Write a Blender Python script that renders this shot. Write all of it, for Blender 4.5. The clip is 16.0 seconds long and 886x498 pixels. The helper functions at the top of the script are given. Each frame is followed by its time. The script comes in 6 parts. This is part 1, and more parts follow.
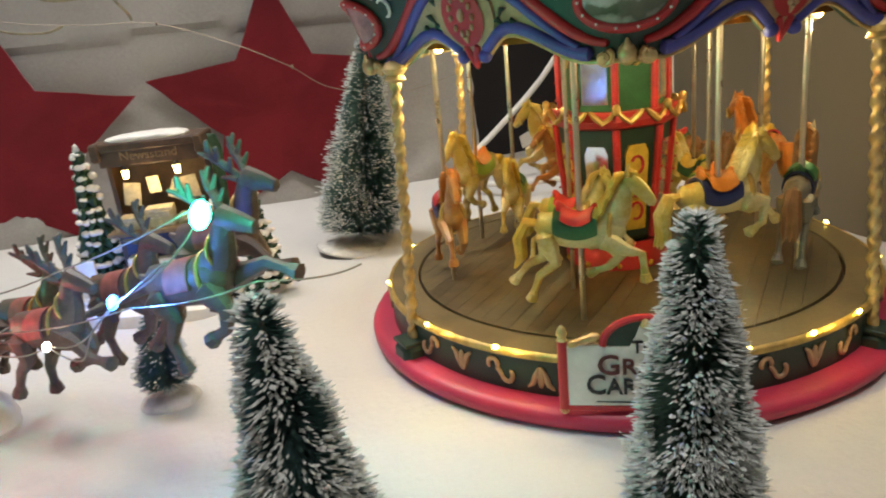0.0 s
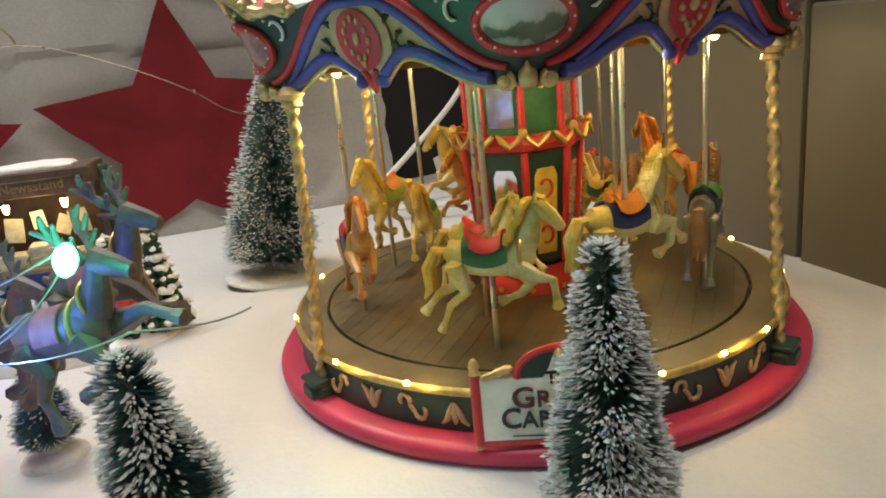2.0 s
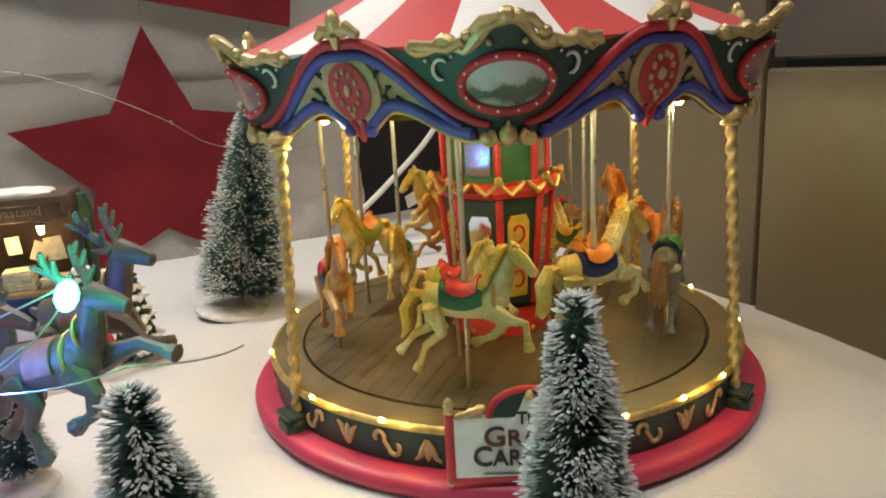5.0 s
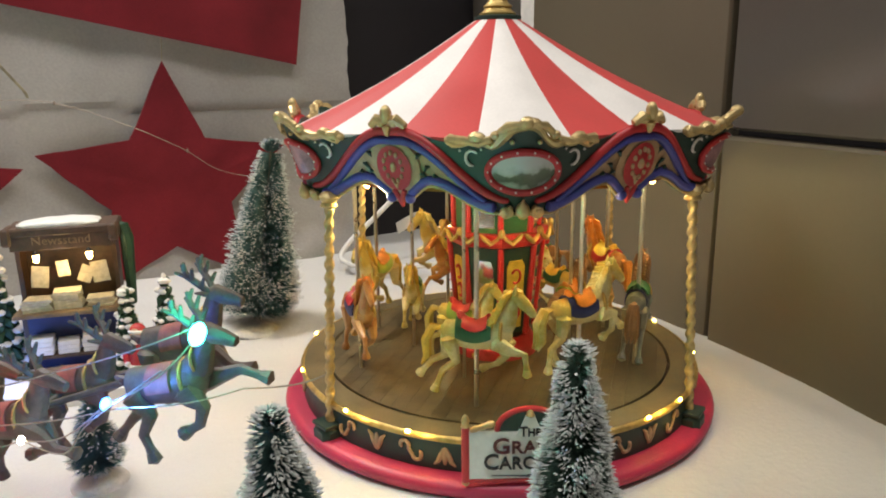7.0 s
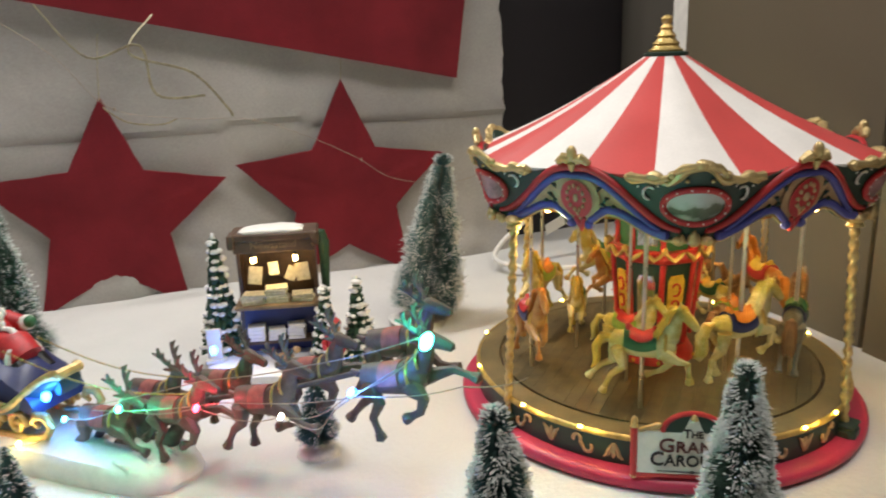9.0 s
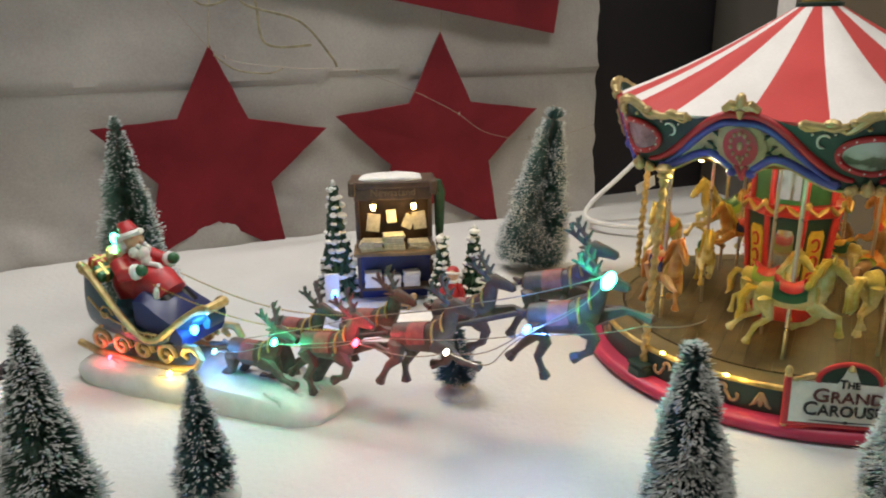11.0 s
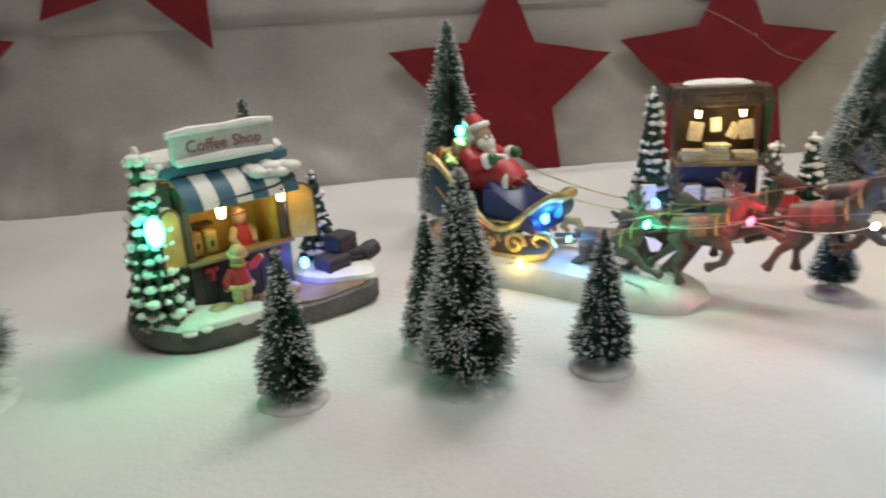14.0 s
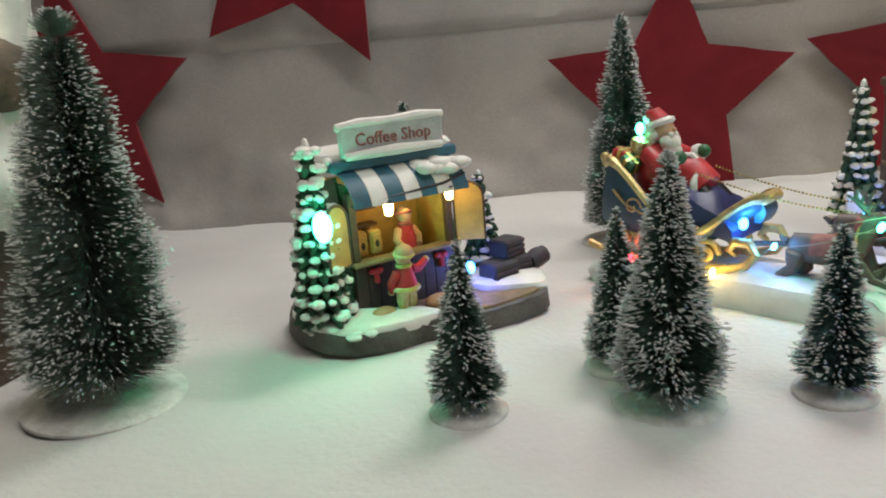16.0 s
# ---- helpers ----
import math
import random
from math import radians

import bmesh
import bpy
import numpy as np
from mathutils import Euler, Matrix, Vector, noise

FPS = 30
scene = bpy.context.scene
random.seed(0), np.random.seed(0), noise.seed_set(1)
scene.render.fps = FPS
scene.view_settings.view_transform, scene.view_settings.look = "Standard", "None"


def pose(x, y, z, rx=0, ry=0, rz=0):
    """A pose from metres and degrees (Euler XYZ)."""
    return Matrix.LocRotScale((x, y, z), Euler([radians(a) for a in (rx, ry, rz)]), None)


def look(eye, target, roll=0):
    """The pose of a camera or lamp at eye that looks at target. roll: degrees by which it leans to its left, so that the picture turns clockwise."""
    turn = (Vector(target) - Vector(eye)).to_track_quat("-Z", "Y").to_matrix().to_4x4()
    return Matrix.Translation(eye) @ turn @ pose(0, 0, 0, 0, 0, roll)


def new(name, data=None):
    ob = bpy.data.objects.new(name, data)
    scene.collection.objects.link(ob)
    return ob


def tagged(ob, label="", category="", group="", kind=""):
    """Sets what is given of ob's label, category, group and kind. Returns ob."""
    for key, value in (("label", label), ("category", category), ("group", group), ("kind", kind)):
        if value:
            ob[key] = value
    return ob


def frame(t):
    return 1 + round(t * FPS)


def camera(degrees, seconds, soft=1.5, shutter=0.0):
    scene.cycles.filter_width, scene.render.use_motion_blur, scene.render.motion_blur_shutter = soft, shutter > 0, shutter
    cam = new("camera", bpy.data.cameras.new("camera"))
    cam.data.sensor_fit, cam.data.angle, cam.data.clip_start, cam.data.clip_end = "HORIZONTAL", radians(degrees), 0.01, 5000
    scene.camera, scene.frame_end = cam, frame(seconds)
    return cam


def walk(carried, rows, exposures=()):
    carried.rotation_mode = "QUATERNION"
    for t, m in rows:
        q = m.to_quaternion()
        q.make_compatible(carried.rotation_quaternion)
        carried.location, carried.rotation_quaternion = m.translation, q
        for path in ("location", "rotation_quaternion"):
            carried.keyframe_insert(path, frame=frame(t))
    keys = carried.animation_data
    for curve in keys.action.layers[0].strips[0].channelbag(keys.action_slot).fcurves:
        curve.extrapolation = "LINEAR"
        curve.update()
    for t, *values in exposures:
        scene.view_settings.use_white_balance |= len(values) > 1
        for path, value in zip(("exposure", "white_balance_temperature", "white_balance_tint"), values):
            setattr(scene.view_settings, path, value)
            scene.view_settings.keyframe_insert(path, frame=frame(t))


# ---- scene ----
cam = camera(62.8, 16.0, soft=1.9, shutter=0.4)
PATH = [
    (0, (-0.0977, 0.0587, 0.1664), (0.0445, 0.5133, 0.0145), -5.95),
    (0.5, (-0.0897, 0.0642, 0.1660), (0.0749, 0.5108, 0.0131), -6.04),
    (1, (-0.0872, 0.0668, 0.1680), (0.0986, 0.5064, 0.0190), -5.44),
    (1.5, (-0.0860, 0.0672, 0.1672), (0.1104, 0.5032, 0.0213), -4.77),
    (2, (-0.0863, 0.0690, 0.1660), (0.1071, 0.5070, 0.0220), -6.03),
    (2.5, (-0.0892, 0.0652, 0.1669), (0.1145, 0.4993, 0.0251), -5.98),
    (3, (-0.0889, 0.0648, 0.1673), (0.1161, 0.4990, 0.0276), -6.03),
    (3.5, (-0.0892, 0.0646, 0.1671), (0.1206, 0.4976, 0.0313), -5.59),
    (4, (-0.0874, 0.0656, 0.1677), (0.1216, 0.5012, 0.0391), -4.80),
    (6.5, (-0.1351, 0.0332, 0.1990), (0.1051, 0.4549, 0.0788), -0.77),
    (7, (-0.1505, 0.0187, 0.2108), (0.0944, 0.4376, 0.0901), -0.70),
    (7.5, (-0.1659, 0.0047, 0.2213), (0.0807, 0.4243, 0.1065), -0.78),
    (8, (-0.1812, -0.0066, 0.2279), (0.0560, 0.4175, 0.1100), -1.00),
    (8.5, (-0.1935, -0.0117, 0.2386), (0.0138, 0.4262, 0.1151), -1.66),
    (9, (-0.2005, -0.0118, 0.2433), (-0.0326, 0.4410, 0.1140), -2.04),
    (9.5, (-0.2027, -0.0147, 0.2417), (-0.0640, 0.4466, 0.1074), -2.00),
    (12, (-0.3377, 0.0142, 0.2315), (-0.1869, 0.4635, 0.0723), -0.55),
    (12.5, (-0.3646, 0.0085, 0.2327), (-0.2216, 0.4596, 0.0713), -0.30),
    (13, (-0.3856, 0.0044, 0.2292), (-0.2436, 0.4555, 0.0669), -0.15),
    (13.5, (-0.4043, 0.0063, 0.2035), (-0.3005, 0.4643, 0.0319), -1.94),
    (14, (-0.3954, 0.0229, 0.1764), (-0.3575, 0.4962, 0.0199), -3.12),
    (14.5, (-0.4076, 0.0263, 0.1683), (-0.4410, 0.5039, 0.0242), -3.65),
    (15, (-0.4174, 0.0281, 0.1574), (-0.4907, 0.5029, 0.0189), -3.31),
    (15.5, (-0.4126, 0.0460, 0.1499), (-0.4628, 0.5245, 0.0138), -3.20),
    (16, (-0.4234, 0.0557, 0.1511), (-0.4711, 0.5363, 0.0216), -4.89),
]
walk(cam, [(t, look(eye, target, roll)) for t, eye, target, roll in PATH], [(0.0, 0.20), (4.0, 0.24), (6.5, 0.34), (9.5, 0.26), (12.0, 0.0), (16.0, 0.06)])

# ---- light ----
world = bpy.data.worlds.new("world")
scene.world = world
world.use_nodes = True
world.node_tree.nodes["Background"].inputs[0].default_value = (1.0, 0.97, 0.95, 1)
world.node_tree.nodes["Background"].inputs[1].default_value = 0.15


def area_lamp(name, eye, target, size, watts, colour):
    data = bpy.data.lights.new(name, "AREA")
    data.shape, data.size, data.size_y = "RECTANGLE", size[0], size[1]
    data.energy, data.color = watts, colour
    ob = new(name, data)
    ob.matrix_world = look(eye, target)
    return ob


def point_lamp(name, place, watts, colour, radius=0.002):
    data = bpy.data.lights.new(name, "POINT")
    data.energy, data.color, data.shadow_soft_size = watts, colour, radius
    ob = new(name, data)
    ob.location = place
    return ob


area_lamp("ceiling_lamp", (-0.35, 0.15, 1.33), (-0.25, 0.35, 0.0), (0.5, 0.35), 3.5, (1.0, 0.97, 0.95))
area_lamp("ceiling_lamp", (0.25, -0.05, 1.33), (0.1, 0.35, 0.0), (0.45, 0.35), 4.7, (1.0, 0.96, 0.89))
area_lamp("niche_lamp", (-0.22, 0.765, 0.76), (-0.22, 0.30, 0.0), (0.34, 0.05), 4.0, (1.0, 0.97, 0.93))


# ---- materials ----
def material(name, colour, rough=0.6, metal=0.0, vary=0.12, scale=60.0, bump=0.2, bump_scale=None, emit=0.0,
             spec=0.5, second=None, patch=None, sheen=0.0, random_vary=0.0, fine=None, dist=0.0006, trans=0.0, subsurf=0.0):
    m = bpy.data.materials.new(name)
    m.use_nodes = True
    nt = m.node_tree
    b = nt.nodes["Principled BSDF"]
    lk = nt.links.new
    b.inputs["Roughness"].default_value = rough
    b.inputs["Metallic"].default_value = metal
    b.inputs["Specular IOR Level"].default_value = spec
    if sheen:
        b.inputs["Sheen Weight"].default_value = sheen
    if trans:
        b.inputs["Transmission Weight"].default_value = trans
    if subsurf:
        b.inputs["Subsurface Weight"].default_value = subsurf
        b.inputs["Subsurface Scale"].default_value = 0.004
    tc = nt.nodes.new("ShaderNodeTexCoord")
    n1 = nt.nodes.new("ShaderNodeTexNoise")
    n1.inputs["Scale"].default_value, n1.inputs["Detail"].default_value = scale, 6
    lk(tc.outputs["Object"], n1.inputs["Vector"])
    n2 = nt.nodes.new("ShaderNodeTexNoise")
    n2.inputs["Scale"].default_value, n2.inputs["Detail"].default_value = (fine or scale * 9), 4
    lk(tc.outputs["Object"], n2.inputs["Vector"])
    ramp = nt.nodes.new("ShaderNodeValToRGB")
    c2 = second or tuple(c * (1 - vary * 2.2) for c in colour)
    ramp.color_ramp.elements[0].color, ramp.color_ramp.elements[1].color = (*c2, 1), (*colour, 1)
    lo, hi = patch or (0.3, 0.62)
    ramp.color_ramp.elements[0].position, ramp.color_ramp.elements[1].position = lo, hi
    lk(n1.outputs["Fac"], ramp.inputs["Fac"])
    mix = nt.nodes.new("ShaderNodeMix")
    mix.data_type, mix.blend_type = "RGBA", "MULTIPLY"
    mix.inputs["Factor"].default_value = min(1.0, vary * 2.5)
    lk(ramp.outputs["Color"], mix.inputs[6])
    r2 = nt.nodes.new("ShaderNodeMapRange")
    r2.inputs["From Min"].default_value, r2.inputs["From Max"].default_value = 0.3, 0.7
    r2.inputs["To Min"].default_value, r2.inputs["To Max"].default_value = 0.72, 1.15
    lk(n2.outputs["Fac"], r2.inputs["Value"])
    lk(r2.outputs["Result"], mix.inputs[7])
    out = mix.outputs[2]
    if random_vary:
        info = nt.nodes.new("ShaderNodeObjectInfo")
        r3 = nt.nodes.new("ShaderNodeMapRange")
        r3.inputs["To Min"].default_value, r3.inputs["To Max"].default_value = 1 - random_vary, 1 + random_vary
        lk(info.outputs["Random"], r3.inputs["Value"])
        m3 = nt.nodes.new("ShaderNodeMix")
        m3.data_type, m3.blend_type = "RGBA", "MULTIPLY"
        m3.inputs["Factor"].default_value = 1
        lk(out, m3.inputs[6])
        lk(r3.outputs["Result"], m3.inputs[7])
        out = m3.outputs[2]
    lk(out, b.inputs["Base Color"])
    rr = nt.nodes.new("ShaderNodeMapRange")
    rr.inputs["To Min"].default_value, rr.inputs["To Max"].default_value = max(0.02, rough - 0.12), min(1, rough + 0.12)
    lk(n1.outputs["Fac"], rr.inputs["Value"])
    lk(rr.outputs["Result"], b.inputs["Roughness"])
    if bump:
        bp = nt.nodes.new("ShaderNodeBump")
        bp.inputs["Strength"].default_value, bp.inputs["Distance"].default_value = bump, dist
        if bump_scale:
            n3 = nt.nodes.new("ShaderNodeTexNoise")
            n3.inputs["Scale"].default_value, n3.inputs["Detail"].default_value = bump_scale, 5
            lk(tc.outputs["Object"], n3.inputs["Vector"])
            lk(n3.outputs["Fac"], bp.inputs["Height"])
        else:
            lk(n2.outputs["Fac"], bp.inputs["Height"])
        lk(bp.outputs["Normal"], b.inputs["Normal"])
    if emit:
        b.inputs["Emission Color"].default_value = (*colour, 1)
        b.inputs["Emission Strength"].default_value = emit
    return m


SNOW = material("snow_fleece", (0.62, 0.605, 0.58), 0.95, vary=0.05, scale=9, fine=900, bump=0.5, bump_scale=260, sheen=0.3, spec=0.1, dist=0.0012)
FLEECE = material("wall_fleece", (0.46, 0.432, 0.402), 0.95, vary=0.12, second=(0.33, 0.31, 0.29), patch=(0.36, 0.6), scale=5, fine=420, bump=0.35, bump_scale=38, sheen=0.3, spec=0.1, dist=0.003)
FELT = material("red_felt", (0.215, 0.017, 0.025), 0.95, vary=0.16, scale=14, fine=700, bump=0.4, bump_scale=900, sheen=0.25, spec=0.1)
PANEL = material("olive_panel", (0.128, 0.105, 0.070), 0.42, spec=0.35, vary=0.025, scale=6, fine=300, bump=0.05, bump_scale=40)
PANEL_UP = material("upper_panel", (0.098, 0.088, 0.074), 0.22, vary=0.03, scale=5, fine=300, bump=0.05, bump_scale=40)
DARK = material("gap_shade", (0.012, 0.009, 0.012), 0.7, vary=0.1, scale=12)
PLASTER = material("room_paint", (0.66, 0.63, 0.60), 0.9, vary=0.08, scale=4, fine=90, bump=0.2)
WOODDARK = material("dark_wood", (0.06, 0.035, 0.025), 0.6, vary=0.2, scale=120)
REDBASE = material("red_resin", (0.52, 0.035, 0.085), 0.45, vary=0.10, scale=40, fine=500, bump=0.15)
RED = material("red_paint", (0.50, 0.03, 0.035), 0.4, vary=0.12, scale=90, fine=900, bump=0.2)
GREEN = material("dark_green_paint", (0.018, 0.045, 0.032), 0.45, vary=0.15, scale=90, fine=800, bump=0.2)
MIDGREEN = material("green_paint", (0.03, 0.13, 0.05), 0.45, vary=0.15, scale=90, fine=800, bump=0.2)
GOLD = material("gold_paint", (0.60, 0.42, 0.14), 0.40, metal=0.65, vary=0.18, scale=200, fine=1500, bump=0.3)
PALEGOLD = material("pale_gold_paint", (0.62, 0.46, 0.21), 0.36, metal=0.55, vary=0.15, scale=200, fine=1500, bump=0.3)
DARKRED = material("dark_red_letters", (0.10, 0.022, 0.020), 0.55, vary=0.2, scale=200, bump=0.1)
BRICK = material("faded_red_letters", (0.34, 0.10, 0.08), 0.6, vary=0.2, scale=200, bump=0.1)
TAN = material("tan_paint", (0.50, 0.32, 0.17), 0.5, vary=0.14, scale=150, fine=900, bump=0.25)
BLUE = material("violet_blue_paint", (0.07, 0.075, 0.33), 0.42, vary=0.14, scale=100, fine=900, bump=0.2)
ROOFRED = material("canvas_red", (0.58, 0.06, 0.055), 0.5, vary=0.06, scale=30, fine=600, bump=0.1)
ROOFWHITE = material("canvas_white", (0.82, 0.78, 0.74), 0.5, vary=0.05, scale=30, fine=600, bump=0.1)
# the sign's grey includes the shade that its snow cap casts
SIGNGREY = material("sign_grey", (0.52, 0.52, 0.50), 0.6, vary=0.12, scale=90, fine=600, bump=0.3)
PINK = material("mauve_glass", (0.42, 0.22, 0.26), 0.2, vary=0.25, scale=110, bump=0.2)
MIRROR = material("small_mirror", (0.75, 0.75, 0.76), 0.08, metal=0.9, vary=0.04, scale=60, bump=0)
PLANK = material("deck_plank", (0.125, 0.098, 0.048), 0.42, vary=0.22, scale=110, fine=900, bump=0.3, random_vary=0.22)
DECK = material("deck_ring", (0.15, 0.118, 0.06), 0.42, vary=0.15, scale=90, fine=900, bump=0.2)
STEEL = material("steel_rod", (0.55, 0.5, 0.42), 0.3, metal=0.9, vary=0.1, scale=150, bump=0)
# second tones of cream and tan put canopy-lamp shading into the colour
CREAM = material("cream_horse", (0.66, 0.60, 0.34), 0.38, vary=0.18, second=(0.46, 0.36, 0.09), patch=(0.42, 0.58), scale=75, fine=900, bump=0.2)
TANHORSE = material("tan_horse", (0.56, 0.33, 0.12), 0.38, vary=0.18, second=(0.40, 0.17, 0.05), patch=(0.40, 0.60), scale=75, fine=900, bump=0.2)
BROWNHORSE = material("brown_horse", (0.22, 0.115, 0.05), 0.45, vary=0.15, scale=170, fine=900, bump=0.2)
GREYHORSE = material("grey_horse", (0.22, 0.23, 0.21), 0.45, vary=0.15, scale=170, fine=900, bump=0.2)
YELLOW = material("yellow_paint", (0.66, 0.45, 0.06), 0.45, vary=0.15, scale=170, fine=900, bump=0.2)
ORANGE = material("orange_paint", (0.55, 0.20, 0.03), 0.45, vary=0.12, scale=170, fine=900, bump=0.2)
LIME = material("lime_paint", (0.30, 0.42, 0.06), 0.45, vary=0.12, scale=170, fine=900, bump=0.2)
WHITE = material("white_paint", (0.78, 0.75, 0.70), 0.5, vary=0.06, scale=90, fine=700, bump=0.15)
BLACK = material("black_paint", (0.012, 0.012, 0.014), 0.4, vary=0.2, scale=90, fine=700, bump=0.1)
NEEDLE = material("sisal_green", (0.165, 0.27, 0.215), 0.75, vary=0.3, scale=160, bump=0, spec=0.25)
NEEDLEBLUE = material("sisal_blue_green", (0.14, 0.26, 0.25), 0.75, vary=0.3, scale=160, bump=0, spec=0.25)
NEEDLEPALE = material("sisal_grey_green", (0.23, 0.32, 0.255), 0.75, vary=0.3, scale=120, bump=0, spec=0.25)
FLOCK = material("flock_snow", (0.66, 0.68, 0.66), 0.8, vary=0.06, scale=300, bump=0.2, spec=0.2)
FROSTDISC = material("frosted_disc", (0.70, 0.68, 0.64), 0.8, vary=0.14, scale=120, fine=900, bump=0.5, dist=0.001)
WIRE = material("twisted_wire", (0.30, 0.28, 0.25), 0.4, metal=0.8, vary=0.1, scale=300, bump=0)
CLEARWIRE = material("copper_wire", (0.38, 0.31, 0.24), 0.35, metal=0.6, vary=0.1, scale=300, bump=0)
DEER = material("reindeer_brown", (0.13, 0.085, 0.066), 0.5, vary=0.2, scale=150, fine=900, bump=0.25)
DEERGREY = material("antler_grey", (0.12, 0.098, 0.085), 0.6, vary=0.2, scale=200, bump=0.2)
SLEIGH = material("sleigh_blue", (0.018, 0.065, 0.10), 0.4, vary=0.15, scale=90, fine=700, bump=0.2)
NAVY = material("navy_paint", (0.02, 0.03, 0.12), 0.45, vary=0.15, scale=90, bump=0.2)
ROCK = material("grey_rock", (0.14, 0.125, 0.11), 0.75, vary=0.25, scale=60, fine=500, bump=0.6, dist=0.0015)
DIRT = material("wood_deck", (0.26, 0.17, 0.09), 0.7, vary=0.2, scale=80, fine=600, bump=0.4)
ROCKBROWN = material("brown_rock", (0.10, 0.075, 0.05), 0.75, vary=0.25, scale=30, fine=300, bump=0.6, dist=0.002)
ICE = material("resin_snow", (0.75, 0.74, 0.70), 0.25, vary=0.06, scale=40, fine=300, bump=0.4, bump_scale=90, dist=0.002)
OCHRE = material("ochre_wall", (0.55, 0.36, 0.10), 0.55, vary=0.15, scale=100, fine=700, bump=0.2)
BROWN = material("brown_wood", (0.10, 0.055, 0.032), 0.55, vary=0.22, scale=110, fine=700, bump=0.3)
TEAL = material("teal_awning", (0.035, 0.13, 0.19), 0.5, vary=0.15, scale=90, fine=700, bump=0.2)
CRATE = material("slate_crate", (0.055, 0.045, 0.055), 0.65, vary=0.2, scale=140, fine=700, bump=0.3)
PAPER = material("news_paper", (0.60, 0.52, 0.36), 0.8, vary=0.15, scale=250, bump=0.1, random_vary=0.12)
SKIN = material("figurine_tan", (0.60, 0.36, 0.22), 0.5, vary=0.08, scale=200, bump=0.1)
CLOTHRED = material("figurine_red", (0.50, 0.025, 0.03), 0.5, vary=0.15, scale=160, fine=900, bump=0.25)
CABLE = material("white_cable", (0.72, 0.70, 0.66), 0.45, vary=0.05, scale=60, bump=0)
RAFFIA = material("raffia", (0.46, 0.40, 0.26), 0.7, vary=0.2, scale=150, bump=0.3)
FOLIAGE = material("resin_fir", (0.02, 0.07, 0.03), 0.6, vary=0.25, scale=150, fine=900, bump=0.4, dist=0.001)
LEDGREEN = material("led_green", (0.04, 1.0, 0.62), 0.3, vary=0, bump=0, emit=24)
LEDBLUE = material("led_blue", (0.05, 0.30, 1.0), 0.3, vary=0, bump=0, emit=14)
LEDCYAN = material("led_cyan", (0.1, 0.8, 1.0), 0.3, vary=0, bump=0, emit=14)
LEDRED = material("led_red", (1.0, 0.04, 0.08), 0.3, vary=0, bump=0, emit=14)
LEDWARM = material("led_warm", (1.0, 0.62, 0.18), 0.3, vary=0, bump=0, emit=28)
LEDYELLOW = material("led_yellow", (1.0, 0.75, 0.1), 0.3, vary=0, bump=0, emit=25)
LEDWHITE = material("led_white", (1.0, 0.93, 0.72), 0.3, vary=0, bump=0, emit=25)


